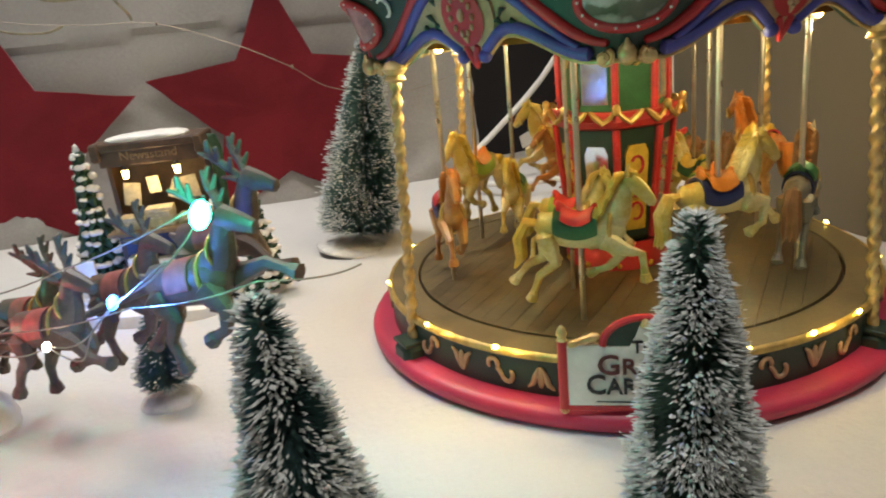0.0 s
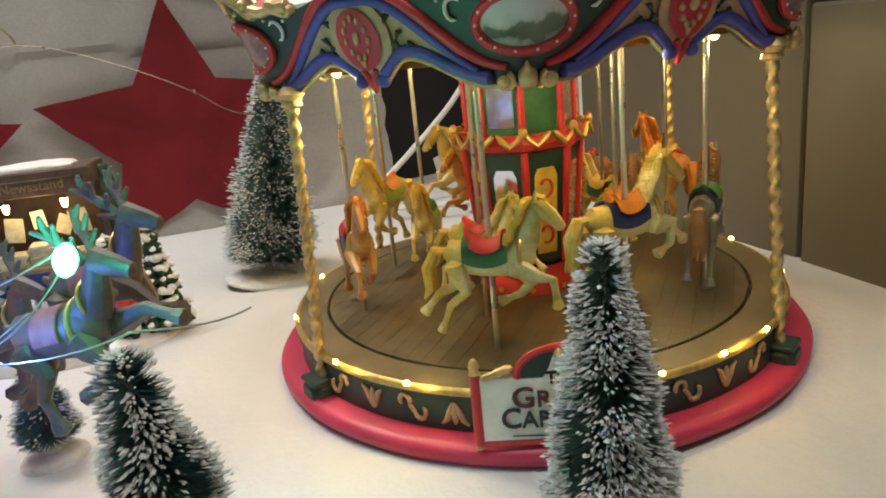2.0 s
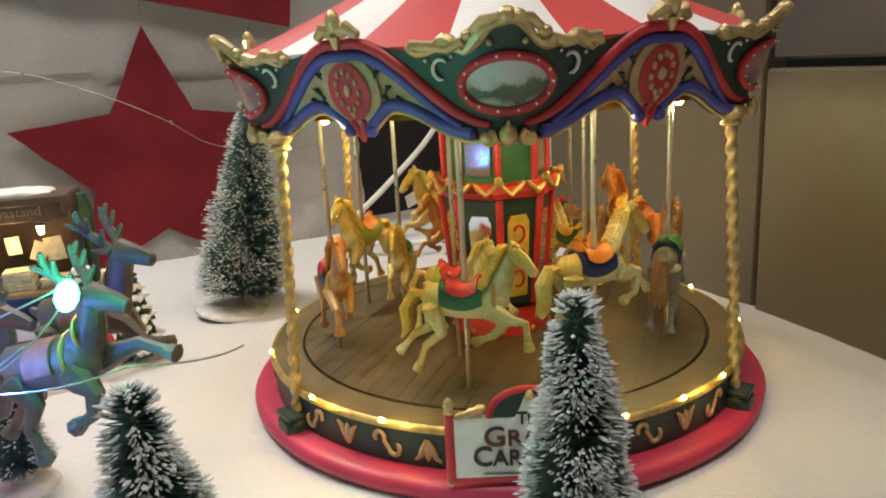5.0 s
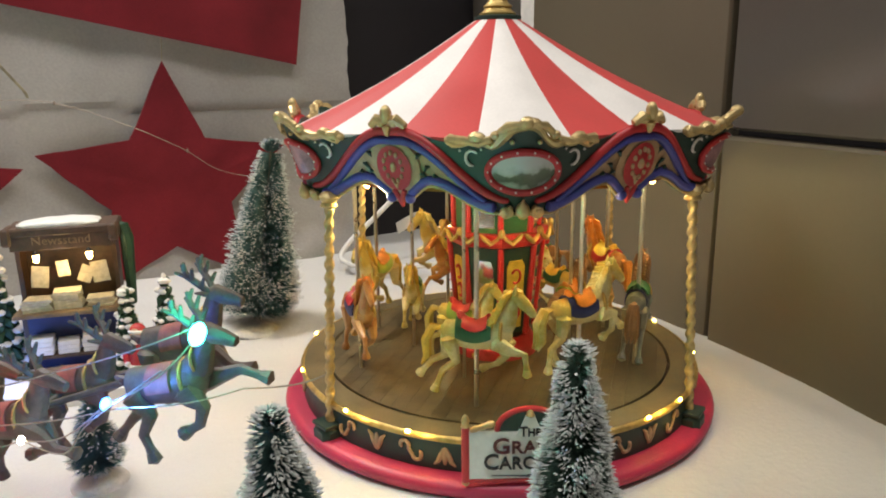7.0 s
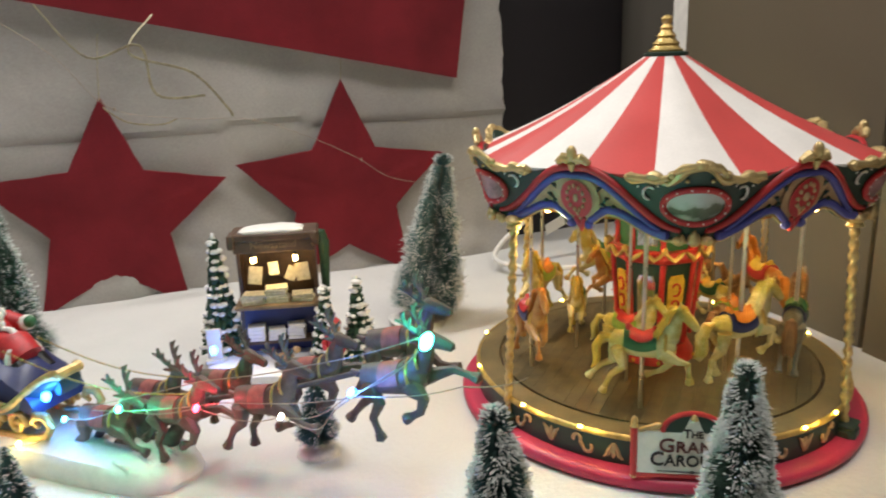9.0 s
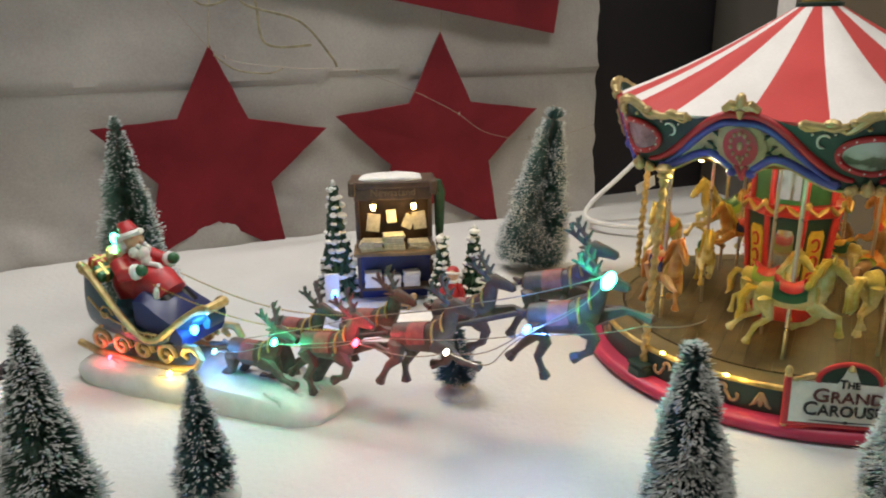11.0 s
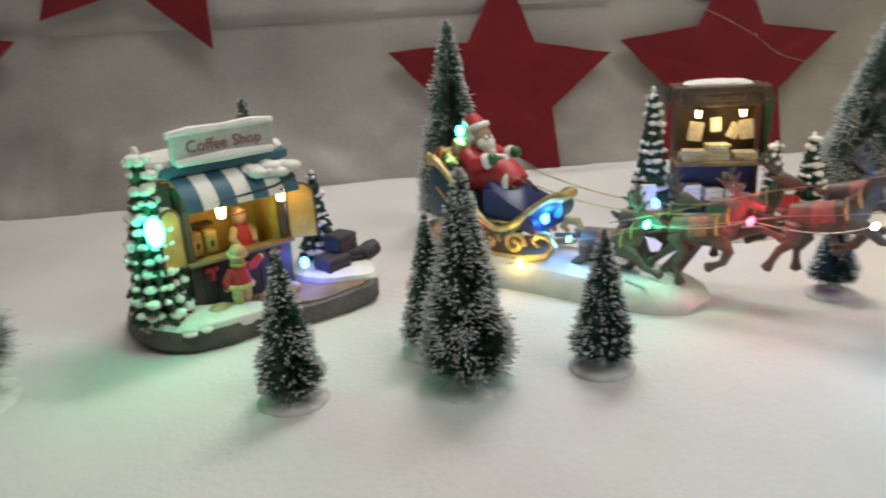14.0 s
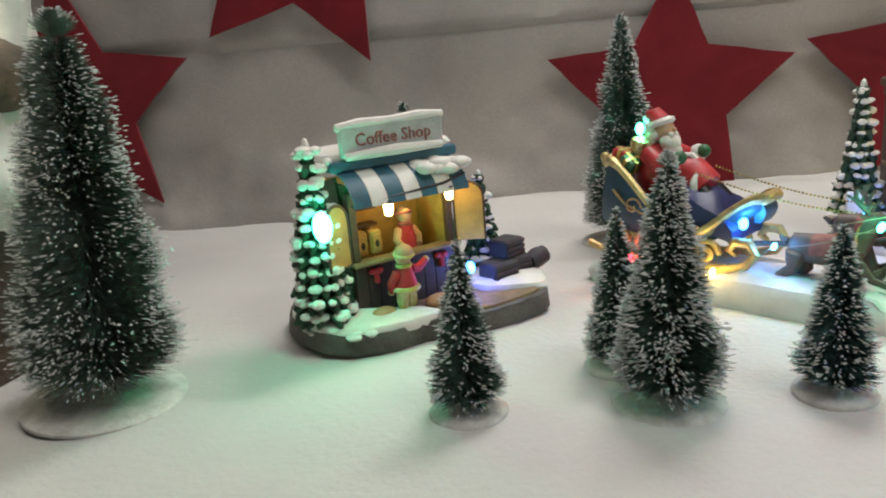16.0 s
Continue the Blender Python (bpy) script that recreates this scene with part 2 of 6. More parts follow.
# ---- mesh kit ----
class Kit:
    """Collects vertices and faces, with a material index a face."""

    def __init__(self):
        self.v, self.f, self.mi, self.cur = [], [], [], 0

    def slot(self, n):
        self.cur = n
        return self

    def add(self, verts, faces, m=None):
        n = len(self.v)
        self.v += [tuple(m @ Vector(p)) for p in verts] if m is not None else [tuple(p) for p in verts]
        self.f += [tuple(i + n for i in f) for f in faces]
        self.mi += [self.cur] * len(faces)
        return self

    def tube(self, pts, radii, n=8, squash=1.0, m=None, side=None):
        """A tapered tube along pts with rounded ends; squash flattens it across the side direction."""
        pts = [Vector(p) for p in pts]
        if not isinstance(radii, (list, tuple)):
            radii = [radii] * len(pts)
        verts, faces, ref = [], [], Vector(side) if side else None
        for i, p in enumerate(pts):
            d = (pts[min(i + 1, len(pts) - 1)] - pts[max(i - 1, 0)]).normalized()
            if ref is None:
                ref = d.orthogonal()
            a = (ref - d * ref.dot(d)).normalized()
            b = d.cross(a)
            ref = a
            for k in range(n):
                t = 2 * math.pi * k / n
                verts.append(p + (a * math.cos(t) * squash + b * math.sin(t)) * radii[i])
        for i in range(len(pts) - 1):
            for k in range(n):
                k2 = (k + 1) % n
                faces.append((i * n + k, i * n + k2, (i + 1) * n + k2, (i + 1) * n + k))
        for end, i, s in ((0, 0, -1), (1, len(pts) - 1, 1)):
            d = (pts[1] - pts[0]).normalized() if not end else (pts[-1] - pts[-2]).normalized()
            verts.append(pts[i] + d * s * radii[i] * 0.6)
            c = len(verts) - 1
            for k in range(n):
                k2 = (k + 1) % n
                faces.append((i * n + k2, i * n + k, c) if not end else (i * n + k, i * n + k2, c))
        return self.add(verts, faces, m)

    def lathe(self, profile, n=48, m=None, a0=0.0, a1=360.0):
        full = abs(a1 - a0) > 359.9
        cols = n if full else n + 1
        verts, faces, k = [], [], len(profile)
        for i in range(cols):
            t = radians(a0 + (a1 - a0) * i / n)
            verts += [(r * math.cos(t), r * math.sin(t), z) for r, z in profile]
        for i in range(n):
            j = (i + 1) % cols
            for q in range(k - 1):
                faces.append((i * k + q, j * k + q, j * k + q + 1, i * k + q + 1))
        return self.add(verts, faces, m)

    def ball(self, c, r, n=10, h=7, m=None):
        rx, ry, rz = r if isinstance(r, (list, tuple)) else (r, r, r)
        verts, faces = [(c[0], c[1], c[2] - rz)], []
        for j in range(1, h):
            p = -math.pi / 2 + math.pi * j / h
            for i in range(n):
                t = 2 * math.pi * i / n
                verts.append((c[0] + rx * math.cos(p) * math.cos(t), c[1] + ry * math.cos(p) * math.sin(t), c[2] + rz * math.sin(p)))
        verts.append((c[0], c[1], c[2] + rz))
        last = len(verts) - 1
        for i in range(n):
            i2 = (i + 1) % n
            faces.append((0, 1 + i2, 1 + i))
            for j in range(h - 2):
                a, b = 1 + j * n, 1 + (j + 1) * n
                faces.append((a + i, a + i2, b + i2, b + i))
            faces.append((1 + (h - 2) * n + i, 1 + (h - 2) * n + i2, last))
        return self.add(verts, faces, m)

    def box(self, c, s, m=None, bevel=0.0):
        x, y, z = (v / 2 for v in s)
        b = min(bevel, x * 0.45, y * 0.45, z * 0.45)
        if b <= 0:
            verts = [(c[0] + i * x, c[1] + j * y, c[2] + k * z) for i in (-1, 1) for j in (-1, 1) for k in (-1, 1)]
            return self.add(verts, [(0, 1, 3, 2), (4, 6, 7, 5), (0, 4, 5, 1), (2, 3, 7, 6), (0, 2, 6, 4), (1, 5, 7, 3)], m)
        ring = [(x - b, y), (x, y - b), (x, -y + b), (x - b, -y), (-x + b, -y), (-x, -y + b), (-x, y - b), (-x + b, y)][::-1]
        ins = [(x - b, y - b), (x - b, y - b), (x - b, -y + b), (x - b, -y + b), (-x + b, -y + b), (-x + b, -y + b), (-x + b, y - b), (-x + b, y - b)][::-1]
        verts = []
        for zz, rr in ((-z, ins), (-z + b, ring), (z - b, ring), (z, ins)):
            verts += [(c[0] + p[0], c[1] + p[1], c[2] + zz) for p in rr]
        faces = [tuple(range(7, -1, -1)), tuple(range(24, 32))]
        for q in range(3):
            for k in range(8):
                k2 = (k + 1) % 8
                faces.append((q * 8 + k, q * 8 + k2, q * 8 + 8 + k2, q * 8 + 8 + k))
        return self.add(verts, faces, m)

    def prism(self, outline, depth, m=None, z0=0.0):
        n = len(outline)
        verts = [(x, y, z0) for x, y in outline] + [(x, y, z0 + depth) for x, y in outline]
        faces = [tuple(range(n - 1, -1, -1)), tuple(range(n, 2 * n))]
        faces += [(k, (k + 1) % n, n + (k + 1) % n, n + k) for k in range(n)]
        return self.add(verts, faces, m)

    def grid(self, fn, nu, nv, thick=None):
        """A sheet fn(u, v) for u, v in 0..1; with thick(u, v) it gets a back and sides."""
        def sheet(f):
            return [tuple(f(i / nu, j / nv)) for i in range(nu + 1) for j in range(nv + 1)]
        w = nv + 1
        verts = sheet(fn)
        faces = [(i * w + j, (i + 1) * w + j, (i + 1) * w + j + 1, i * w + j + 1) for i in range(nu) for j in range(nv)]
        if thick:
            o = len(verts)
            verts += sheet(thick)
            faces += [(o + i * w + j + 1, o + (i + 1) * w + j + 1, o + (i + 1) * w + j, o + i * w + j) for i in range(nu) for j in range(nv)]
            edge = [i * w for i in range(nu + 1)] + [nu * w + j for j in range(1, nv + 1)] + [i * w + nv for i in range(nu - 1, -1, -1)] + [j for j in range(nv - 1, 0, -1)]
            for a, b in zip(edge, edge[1:] + edge[:1]):
                faces.append((b, a, o + a, o + b))
        return self.add(verts, faces)

    def mesh(self, name, mats, smooth=True):
        me = bpy.data.meshes.new(name)
        me.from_pydata(self.v, [], self.f)
        for mt in mats if isinstance(mats, (list, tuple)) else [mats]:
            me.materials.append(mt)
        me.polygons.foreach_set("material_index", self.mi)
        me.polygons.foreach_set("use_smooth", [smooth] * len(self.f))
        if smooth:
            me.set_sharp_from_angle(angle=radians(42))
        me.update()
        return me


def part(name, kit, mats, parent=None, label="", m=None, smooth=True, kind=""):
    """Links a kit, or a ready mesh, as one mesh object under a thing or a part."""
    data = kit if isinstance(kit, bpy.types.Mesh) else kit.mesh(name, mats, smooth)
    ob = new(name, data)
    ob.parent = parent
    if m is not None:
        ob.matrix_basis = m
    return tagged(ob, label, kind=kind)


def thing(name, m, label, category, group="", kind=""):
    ob = new(name)
    ob.empty_display_size = 0.01
    ob.matrix_basis = m
    return tagged(ob, label, category, group, kind)


def lettering(name, text, size, mat, parent, m, label="", depth=0.0003, squeeze=1.0):
    cu = bpy.data.curves.new(name, "FONT")
    cu.body, cu.size, cu.align_x, cu.align_y, cu.extrude = text, size, "CENTER", "CENTER", depth
    cu.resolution_u = 3
    cu.materials.append(mat)
    ob = new(name, cu)
    ob.parent = parent
    ob.matrix_basis = m @ Matrix.Diagonal((squeeze, 1, 1, 1))
    return tagged(ob, label)


def arc(c, r, a0, a1, n=8):
    return [(c[0] + r * math.cos(radians(a0 + (a1 - a0) * i / n)), c[1] + r * math.sin(radians(a0 + (a1 - a0) * i / n))) for i in range(n + 1)]


def smooth01(x):
    x = min(1.0, max(0.0, x))
    return x * x * (3 - 2 * x)


# ---- ground, walls ----
CX, CY, CZ, FRONT = 0.1022, 0.3845, 0.008, -119.2


def snow_height(x, y):
    h = 0.0034 * noise.noise((x * 8, y * 8, 0.3)) + 0.0016 * noise.noise((x * 23, y * 23, 2)) + 0.0006 * noise.noise((x * 60, y * 60, 5))
    d = math.hypot(x - CX, y - CY)
    h += 0.008 * smooth01((0.30 - d) / 0.14)
    h += 0.003 * smooth01((x - 0.19) / 0.14) * smooth01((y - 0.1) / 0.2) * smooth01((0.75 - y) / 0.2)
    h -= 0.011 * smooth01((x - 0.234) / 0.055) * smooth01((0.62 - y) / 0.1)
    h += 0.006 * smooth01((y - 0.70) / 0.1) - 0.013 * smooth01((-0.38 - x) / 0.25) * smooth01((y - 0.58) / 0.2)
    return h - 0.001


k = Kit()
xs = [-3 + 0.2 * i for i in range(8)] + [-1.4 + 0.0145 * i for i in range(131)] + [0.7 + 0.2 * i for i in range(10)]
ys = [-3 + 0.3 * i for i in range(10)] + [0.0 + 0.0135 * i for i in range(64)] + [0.95, 1.3, 1.7, 2.0]
w = len(ys)
k.add([(x, y, snow_height(x, y)) for x in xs for y in ys],
      [(i * w + j, (i + 1) * w + j, (i + 1) * w + j + 1, i * w + j + 1) for i in range(len(xs) - 1) for j in range(w - 1)])
tagged(part("ground", k, SNOW), "white cotton snow blanket laid over the display shelf", "ground", kind="structure")

WALL_Y = 0.805


def felt_wall(u, v):
    x, z = -1.6 + u * 1.787, -0.02 + v * 0.70
    y = WALL_Y + 0.010 * noise.noise((x * 4, z * 5, 1.1)) + 0.004 * noise.noise((x * 13, z * 15, 5))
    y -= 0.012 * smooth01((0.06 - z) / 0.07)
    lap = z - 0.176 - 0.008 * noise.noise((x * 3, 0, 7))
    y += 0.0028 * (1 - smooth01(abs(lap) / 0.03)) if lap < 0 else -0.0026 * (1 - smooth01(lap / 0.07))
    if z < 0.10:
        y -= 0.010 * smooth01((0.10 - z) / 0.06) * max(0, noise.noise((x * 11, z * 16, 9)) + 0.25 + 0.5 * noise.noise((x * 34, z * 40, 2)))
    x += (0.004 * noise.noise((z * 60, 3, 1)) + 0.005 * noise.noise((z * 14, 8, 1))) * (u > 0.995)
    return (x, y, z)


k = Kit().grid(felt_wall, 240, 110, lambda u, v: Vector(felt_wall(u, v)) + Vector((0, 0.018, 0)))
tagged(part("wall_north", k, FLEECE), "white cotton fleece sheets pinned up as a wintry back wall", "wall", kind="structure")
# near-black sheet: the gap's shade is put into its colour
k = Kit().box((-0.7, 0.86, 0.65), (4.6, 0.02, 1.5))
tagged(part("wall_behind", k, DARK), "near-black sheet standing for the shade in the gap behind the fleece", "wall", kind="structure")

RIGHT = thing("wall_east", pose(0.307, 0.39, 0, 0, 0, -4.6) @ pose(-0.328, -0.39, 0), "olive brown lacquered panels with a dark seam closing the display", "wall", kind="structure")
k = Kit().box((0.338, 0.085, 0.066), (0.02, 0.60, 0.186), bevel=0.002)
part("lower_panel", k, PANEL, RIGHT, m=pose(0, 0, 0))
k = Kit().box((0.343, 0.085, 0.47), (0.02, 0.60, 0.612), bevel=0.002)
part("upper_panel", k, PANEL_UP, RIGHT)
k = Kit().box((0.342, 0.522, 0.40), (0.02, 0.265, 0.86), bevel=0.002)
part("side_panel", k, PANEL, RIGHT)
k = Kit().box((0.350, 0.677, 0.40), (0.02, 0.034, 0.86), bevel=0.003)
part("white_post", k, WHITE, RIGHT, "white painted upright post")
k = Kit().box((0.40, 0.72, 0.40), (0.07, 0.26, 0.86), bevel=0.003)
part("back_panel", k, PANEL_UP, RIGHT)

for nm, c, s in (("wall_south", (-0.6, -1.5, 0.65), (4.6, 0.04, 1.5)), ("wall_west", (-1.62, -0.35, 0.65), (0.04, 2.4, 1.5)),
                 ("wall_far_east", (1.7, -0.35, 0.65), (0.04, 2.4, 1.5))):
    tagged(part(nm, Kit().box(c, s), PLASTER), "plain beige painted room wall", "wall", kind="structure")
tagged(part("ceiling", Kit().box((-0.3, -0.35, 1.42), (4.6, 2.6, 0.04)), PLASTER), "plain beige room ceiling", "ceiling", kind="structure")

# ---- carousel ----
CAR_M = pose(CX, CY, CZ, 0, 0, FRONT) @ Matrix.Diagonal((1.022, 1.022, 0.988, 1))
CAR = thing("carousel", CAR_M, "toy carousel with red and white striped roof and painted horses", "carousel")
DECK_Z, RB = 0.0275, 0.132

k = Kit().lathe([(0.05, 0.0), (RB - 0.002, 0.0), (RB, 0.002), (RB + 0.0003, 0.005), (RB - 0.0012, 0.0072), (RB - 0.004, 0.0083), (0.116, 0.0086)], 96)
part("base_ring", k, REDBASE, CAR, "raspberry red resin base ring")
k = Kit().lathe([(0.1208, 0.0080), (0.1205, 0.0245)], 96)
part("band", k, GREEN, CAR, "dark green band with tan scroll ornaments")
k = Kit().lathe([(0.1206, 0.0242), (0.1221, 0.0245), (0.1223, 0.0252), (0.1216, 0.0268), (0.1203, 0.0274), (0.1196, 0.0268)], 96)
part("rim", k, GOLD, CAR, "gold rim strip")
k = Kit().lathe([(0.1200, 0.0262), (0.1197, 0.0272), (0.1062, 0.0274), (0.1058, 0.0268), (0.1058, 0.024)], 96)
part("deck_ring", k, DECK, CAR, "brown wooden deck ring")
k = Kit().lathe([(0.1058, 0.0240), (0.001, 0.0240)], 64)
part("deck_floor", k, WOODDARK, CAR)
# planks of the turning platform
step, rad = 0.0078, 0.1045
for i in range(27):
    x0, x1 = -rad + i * step + 0.00009, min(rad, -rad + (i + 1) * step - 0.00009)
    x0 = max(x0, -rad + 0.0004)
    if x1 <= x0:
        continue
    q = [x0 + (x1 - x0) * j / 4 for j in range(5)]
    out = [(x, -math.sqrt(max(0, rad * rad - x * x))) for x in q] + [(x, math.sqrt(max(0, rad * rad - x * x))) for x in q[::-1]]
    part("plank", Kit().prism(out, 0.0032, z0=0.0243), PLANK, CAR, m=pose(0, 0, 0, 0, 0, 72), smooth=False)


def ornament(shape):
    k, s = Kit(), 0.001
    if shape in "SZ":
        f = 1 if shape == "S" else -1
        c1 = [(-2.2 + 1.5 * math.cos(radians(a)), 1.3 + 1.3 * math.sin(radians(a))) for a in range(-30, 250, 28)]
        c2 = [(2.2 + 1.7 * math.cos(radians(a)), -0.7 + 1.5 * math.sin(radians(a))) for a in range(190, 430, 28)]
        for c in (c1, c2):
            k.tube([(0, p[0] * s * f, p[1] * s * 1.4) for p in c], [0.0004] + [0.00075] * (len(c) - 2) + [0.0004], 6)
        k.tube([(0, c1[0][0] * s * f, c1[0][1] * s * 1.4), (0, c2[0][0] * s * f, c2[0][1] * s * 1.4)], 0.0007, 6)
    else:
        up = 1 if shape == "T" else -1
        k.ball((0, 0, 0), (0.0007, 0.0011, 0.0036), 8, 6)
        for sd in (-1, 1):
            k.tube([(0, sd * 0.0004, -0.003 * up), (0, sd * 0.0015, 0), (0, sd * 0.0022, 0.0022 * up), (0, sd * 0.0036, 0.0034 * up)], [0.0005, 0.0009, 0.0008, 0.0004], 6)
    return k


orn = {c: ornament(c).mesh("ornament", TAN) for c in "SZTB"}
for sect in (0, 120, 240):
    for sgn in (-1, 1):
        for off, c in ((17, "B"), (25.5, "S"), (35, "T"), (45, "Z")):
            a = sect + sgn * off
            part("ornament", orn[c], None, CAR, m=pose(0.1211 * math.cos(radians(a)), 0.1211 * math.sin(radians(a)), 0.0164, 0, 0, a) @ Matrix.Diagonal((1.2, 1.5, 1.42, 1)))
# pedestals and twisted posts, with gold caps
POST_R, POSTS = 0.1200, (-52.0, 55.0, -131, 131)
k = Kit().box((0.0030, 0, 0.0082), (0.0135, 0.0150, 0.0140), bevel=0.0034).box((0.0030, 0, 0.0150), (0.0125, 0.0140, 0.0022), bevel=0.0010)
ped = k.mesh("pedestal", GREEN)
k = Kit()
turns, hgt = 18, 0.130
verts, faces = [], []
rings, nn = 170, 12
for i in range(rings + 1):
    z = hgt * i / rings
    for j in range(nn):
        t = 2 * math.pi * j / nn
        r = 0.00215 + 0.00060 * math.cos(2 * t - 2 * math.pi * turns * i / rings)
        verts.append((r * math.cos(t), r * math.sin(t), z))
for i in range(rings):
    for j in range(nn):
        faces.append((i * nn + j, i * nn + (j + 1) % nn, (i + 1) * nn + (j + 1) % nn, (i + 1) * nn + j))
k.add(verts, faces)
post_mesh = k.mesh("post", PALEGOLD)
k = Kit().lathe([(0.0032, 0), (0.0046, 0.001), (0.0036, 0.003), (0.0055, 0.0055), (0.004, 0.008), (0.002, 0.009)], 16)
cap_mesh = k.mesh("cap", PALEGOLD)
for a in POSTS:
    c, s = math.cos(radians(a)), math.sin(radians(a))
    part("pedestal", ped, None, CAR, m=pose(POST_R * c, POST_R * s, 0, 0, 0, a))
    p = part("post", post_mesh, None, CAR, "twisted gold post", m=pose((POST_R + 0.002) * c, (POST_R + 0.002) * s, 0.0145) @ pose(0, 0, 0, 0, -2.8 * c, 0) @ pose(0, 0, 0, 2.8 * s, 0, 0))
    part("cap", cap_mesh, None, p, m=pose(0, 0, 0.121))

# valance: v runs 0..1 from its lower to its upper edge
Z0, Z1 = 0.139, 0.181


def six_sided(u):
    """The radius of a six-sided ring with softened corners, against that of its corners."""
    return 0.866 / math.cos(radians(30) * (1 - min(1, math.sqrt(u * u + 0.012))))


def val(a, v, lift=0.0):
    """A point on the flaring valance at a degrees from the front; lift stands it off."""
    u = ((a + 30) % 60 - 30) / 30
    r = (0.1202 + 0.0150 * v) * six_sided(u) + lift
    return (r * math.cos(radians(a)), r * math.sin(radians(a)), Z0 + (Z1 - Z0) * v)


def v_low(u):
    u = abs(u)
    if u < 0.70:
        return 0.03 + 0.27 * smooth01((u - 0.20) / 0.50)
    return 0.09 + 0.21 * smooth01((0.97 - u) / 0.27)


def v_high(u):
    u = abs(u)
    dip = 0.80 + 0.16 * smooth01((0.22 - u) / 0.16) + 0.03 * math.cos(u * 19) * (u < 0.5)
    return dip + 0.12 * smooth01((u - 0.52) / 0.40)


def v_swoosh(u):
    return 0.12 + 0.74 * smooth01((abs(u) - 0.06) / 0.86) ** 1.08


k = Kit().grid(lambda p, q: val((p * 2 - 1) * 30, v_low(p * 2 - 1) + q * (v_high(p * 2 - 1) - v_low(p * 2 - 1))), 48, 10,
               lambda p, q: val((p * 2 - 1) * 30, v_low(p * 2 - 1) + q * (v_high(p * 2 - 1) - v_low(p * 2 - 1)), -0.0025))
val_mesh = k.mesh("valance_panel", GREEN)
tan_meshes = []
for sg in (-1, 1):
    k = Kit().grid(lambda p, q: val(sg * 29.99 * (0.42 + 0.58 * p), v_low(0.42 + 0.58 * p) + 0.02 + q * max(0.02, v_swoosh(0.42 + 0.58 * p) - v_low(0.42 + 0.58 * p) - 0.04), 0.0008), 16, 6)
    tan_meshes.append(k.mesh("filigree", TAN))
us = [0.10 + 0.90 * i / 22 for i in range(23)]
red_meshes = []
for sg in (-1, 1):
    k = Kit().tube([val(sg * 30 * u, v_swoosh(u) + 0.045, 0.0004) for u in us], [0.0014 + 0.0008 * min(1, i / 6) for i in range(23)], 10)
    red_meshes.append(k.mesh("swoosh", RED))
blue_meshes = []
for sg in (-1, 1):
    k = Kit()
    k.tube([val(sg * 30 * u, v_swoosh(u) - 0.060, 0.0010) for u in us[4:]], [0.0012 + 0.0009 * min(1, i / 6) for i in range(19)], 10)
    us2 = [0.20 + 0.70 * i / 20 for i in range(21)]
    k.tube([val(sg * 30 * u, v_low(u) + 0.060, 0.0012) for u in us2], [0.0026, 0.0027] + [0.0023] * 16 + [0.0022, 0.0022, 0.0022], 10)
    k.ball(val(sg * 30 * 0.91, 0.125, 0.0024), 0.0027, 10, 7)
    blue_meshes.append(k.mesh("blue_band", BLUE))
k = Kit()
k.tube([val((i / 30 - 1) * 30 * 1.0, v_low(i / 30 - 1) - 0.01, 0.0012) for i in range(61)], 0.0008, 6)
low_mesh = k.mesh("lower_trim", PALEGOLD)
k = Kit()
k.tube([val((i / 20 - 1) * 16, v_high((i / 20 - 1) * 0.53) + 0.015 + 0.025 * math.sin(i * 0.95), 0.0004) for i in range(41)],
       [0.0022 + 0.0008 * math.sin(i * 0.95) for i in range(41)], 8)
k.ball(val(0, 1.03, 0.0006), (0.0034, 0.0034, 0.0030), 10, 7)
for sg in (-1, 1):
    k.tube([val(sg * 1.0, 1.02, 0.0012), val(sg * 3.4, 0.995, 0.0016), val(sg * 5.0, 0.93, 0.0014)], [0.0014, 0.0022, 0.0016], 8)
    k.ball(val(sg * 5.6, 0.90, 0.0012), (0.0026, 0.0026, 0.0021), 8, 6)
    k.tube([val(sg * 6.4, 0.86, 0.0012), val(sg * 9.0, 0.81, 0.0014), val(sg * 12.0, 0.835, 0.0012), val(sg * 15.5, 0.84, 0.0010)], [0.0016, 0.0022, 0.0019, 0.0024], 8)
for sg in (-1, 1):
    k.ball(val(sg * 2.6, 0.83, 0.0016), 0.0011, 7, 5)
trim_mesh = k.mesh("crest", PALEGOLD)
k = Kit()
k.ball(val(30, 1.09, 0.0014), (0.0028, 0.0028, 0.0046), 10, 7)
for sg in (-1, 1):
    k.tube([val(30 + sg * 0.6, 1.02, 0.0014), val(30 + sg * 2.4, 1.04, 0.0016), val(30 + sg * 4.4, 0.97, 0.0012)], [0.0022, 0.0027, 0.0018], 8)
    k.ball(val(30 + sg * 1.6, 1.00, 0.0018), (0.0022, 0.0022, 0.0020), 8, 6)
k.tube([val(30, 0.96, 0.0030), val(30, 0.86, 0.0036)], [0.0022, 0.0010], 8)
crest2_mesh = k.mesh("finial", PALEGOLD)
k = Kit()
k.ball(val(0, 0.075, 0.0034), (0.0033, 0.0033, 0.0040), 10, 7)
k.tube([val(0, 0.13, 0.0034), val(0, 0.20, 0.003)], [0.0019, 0.0004], 8)
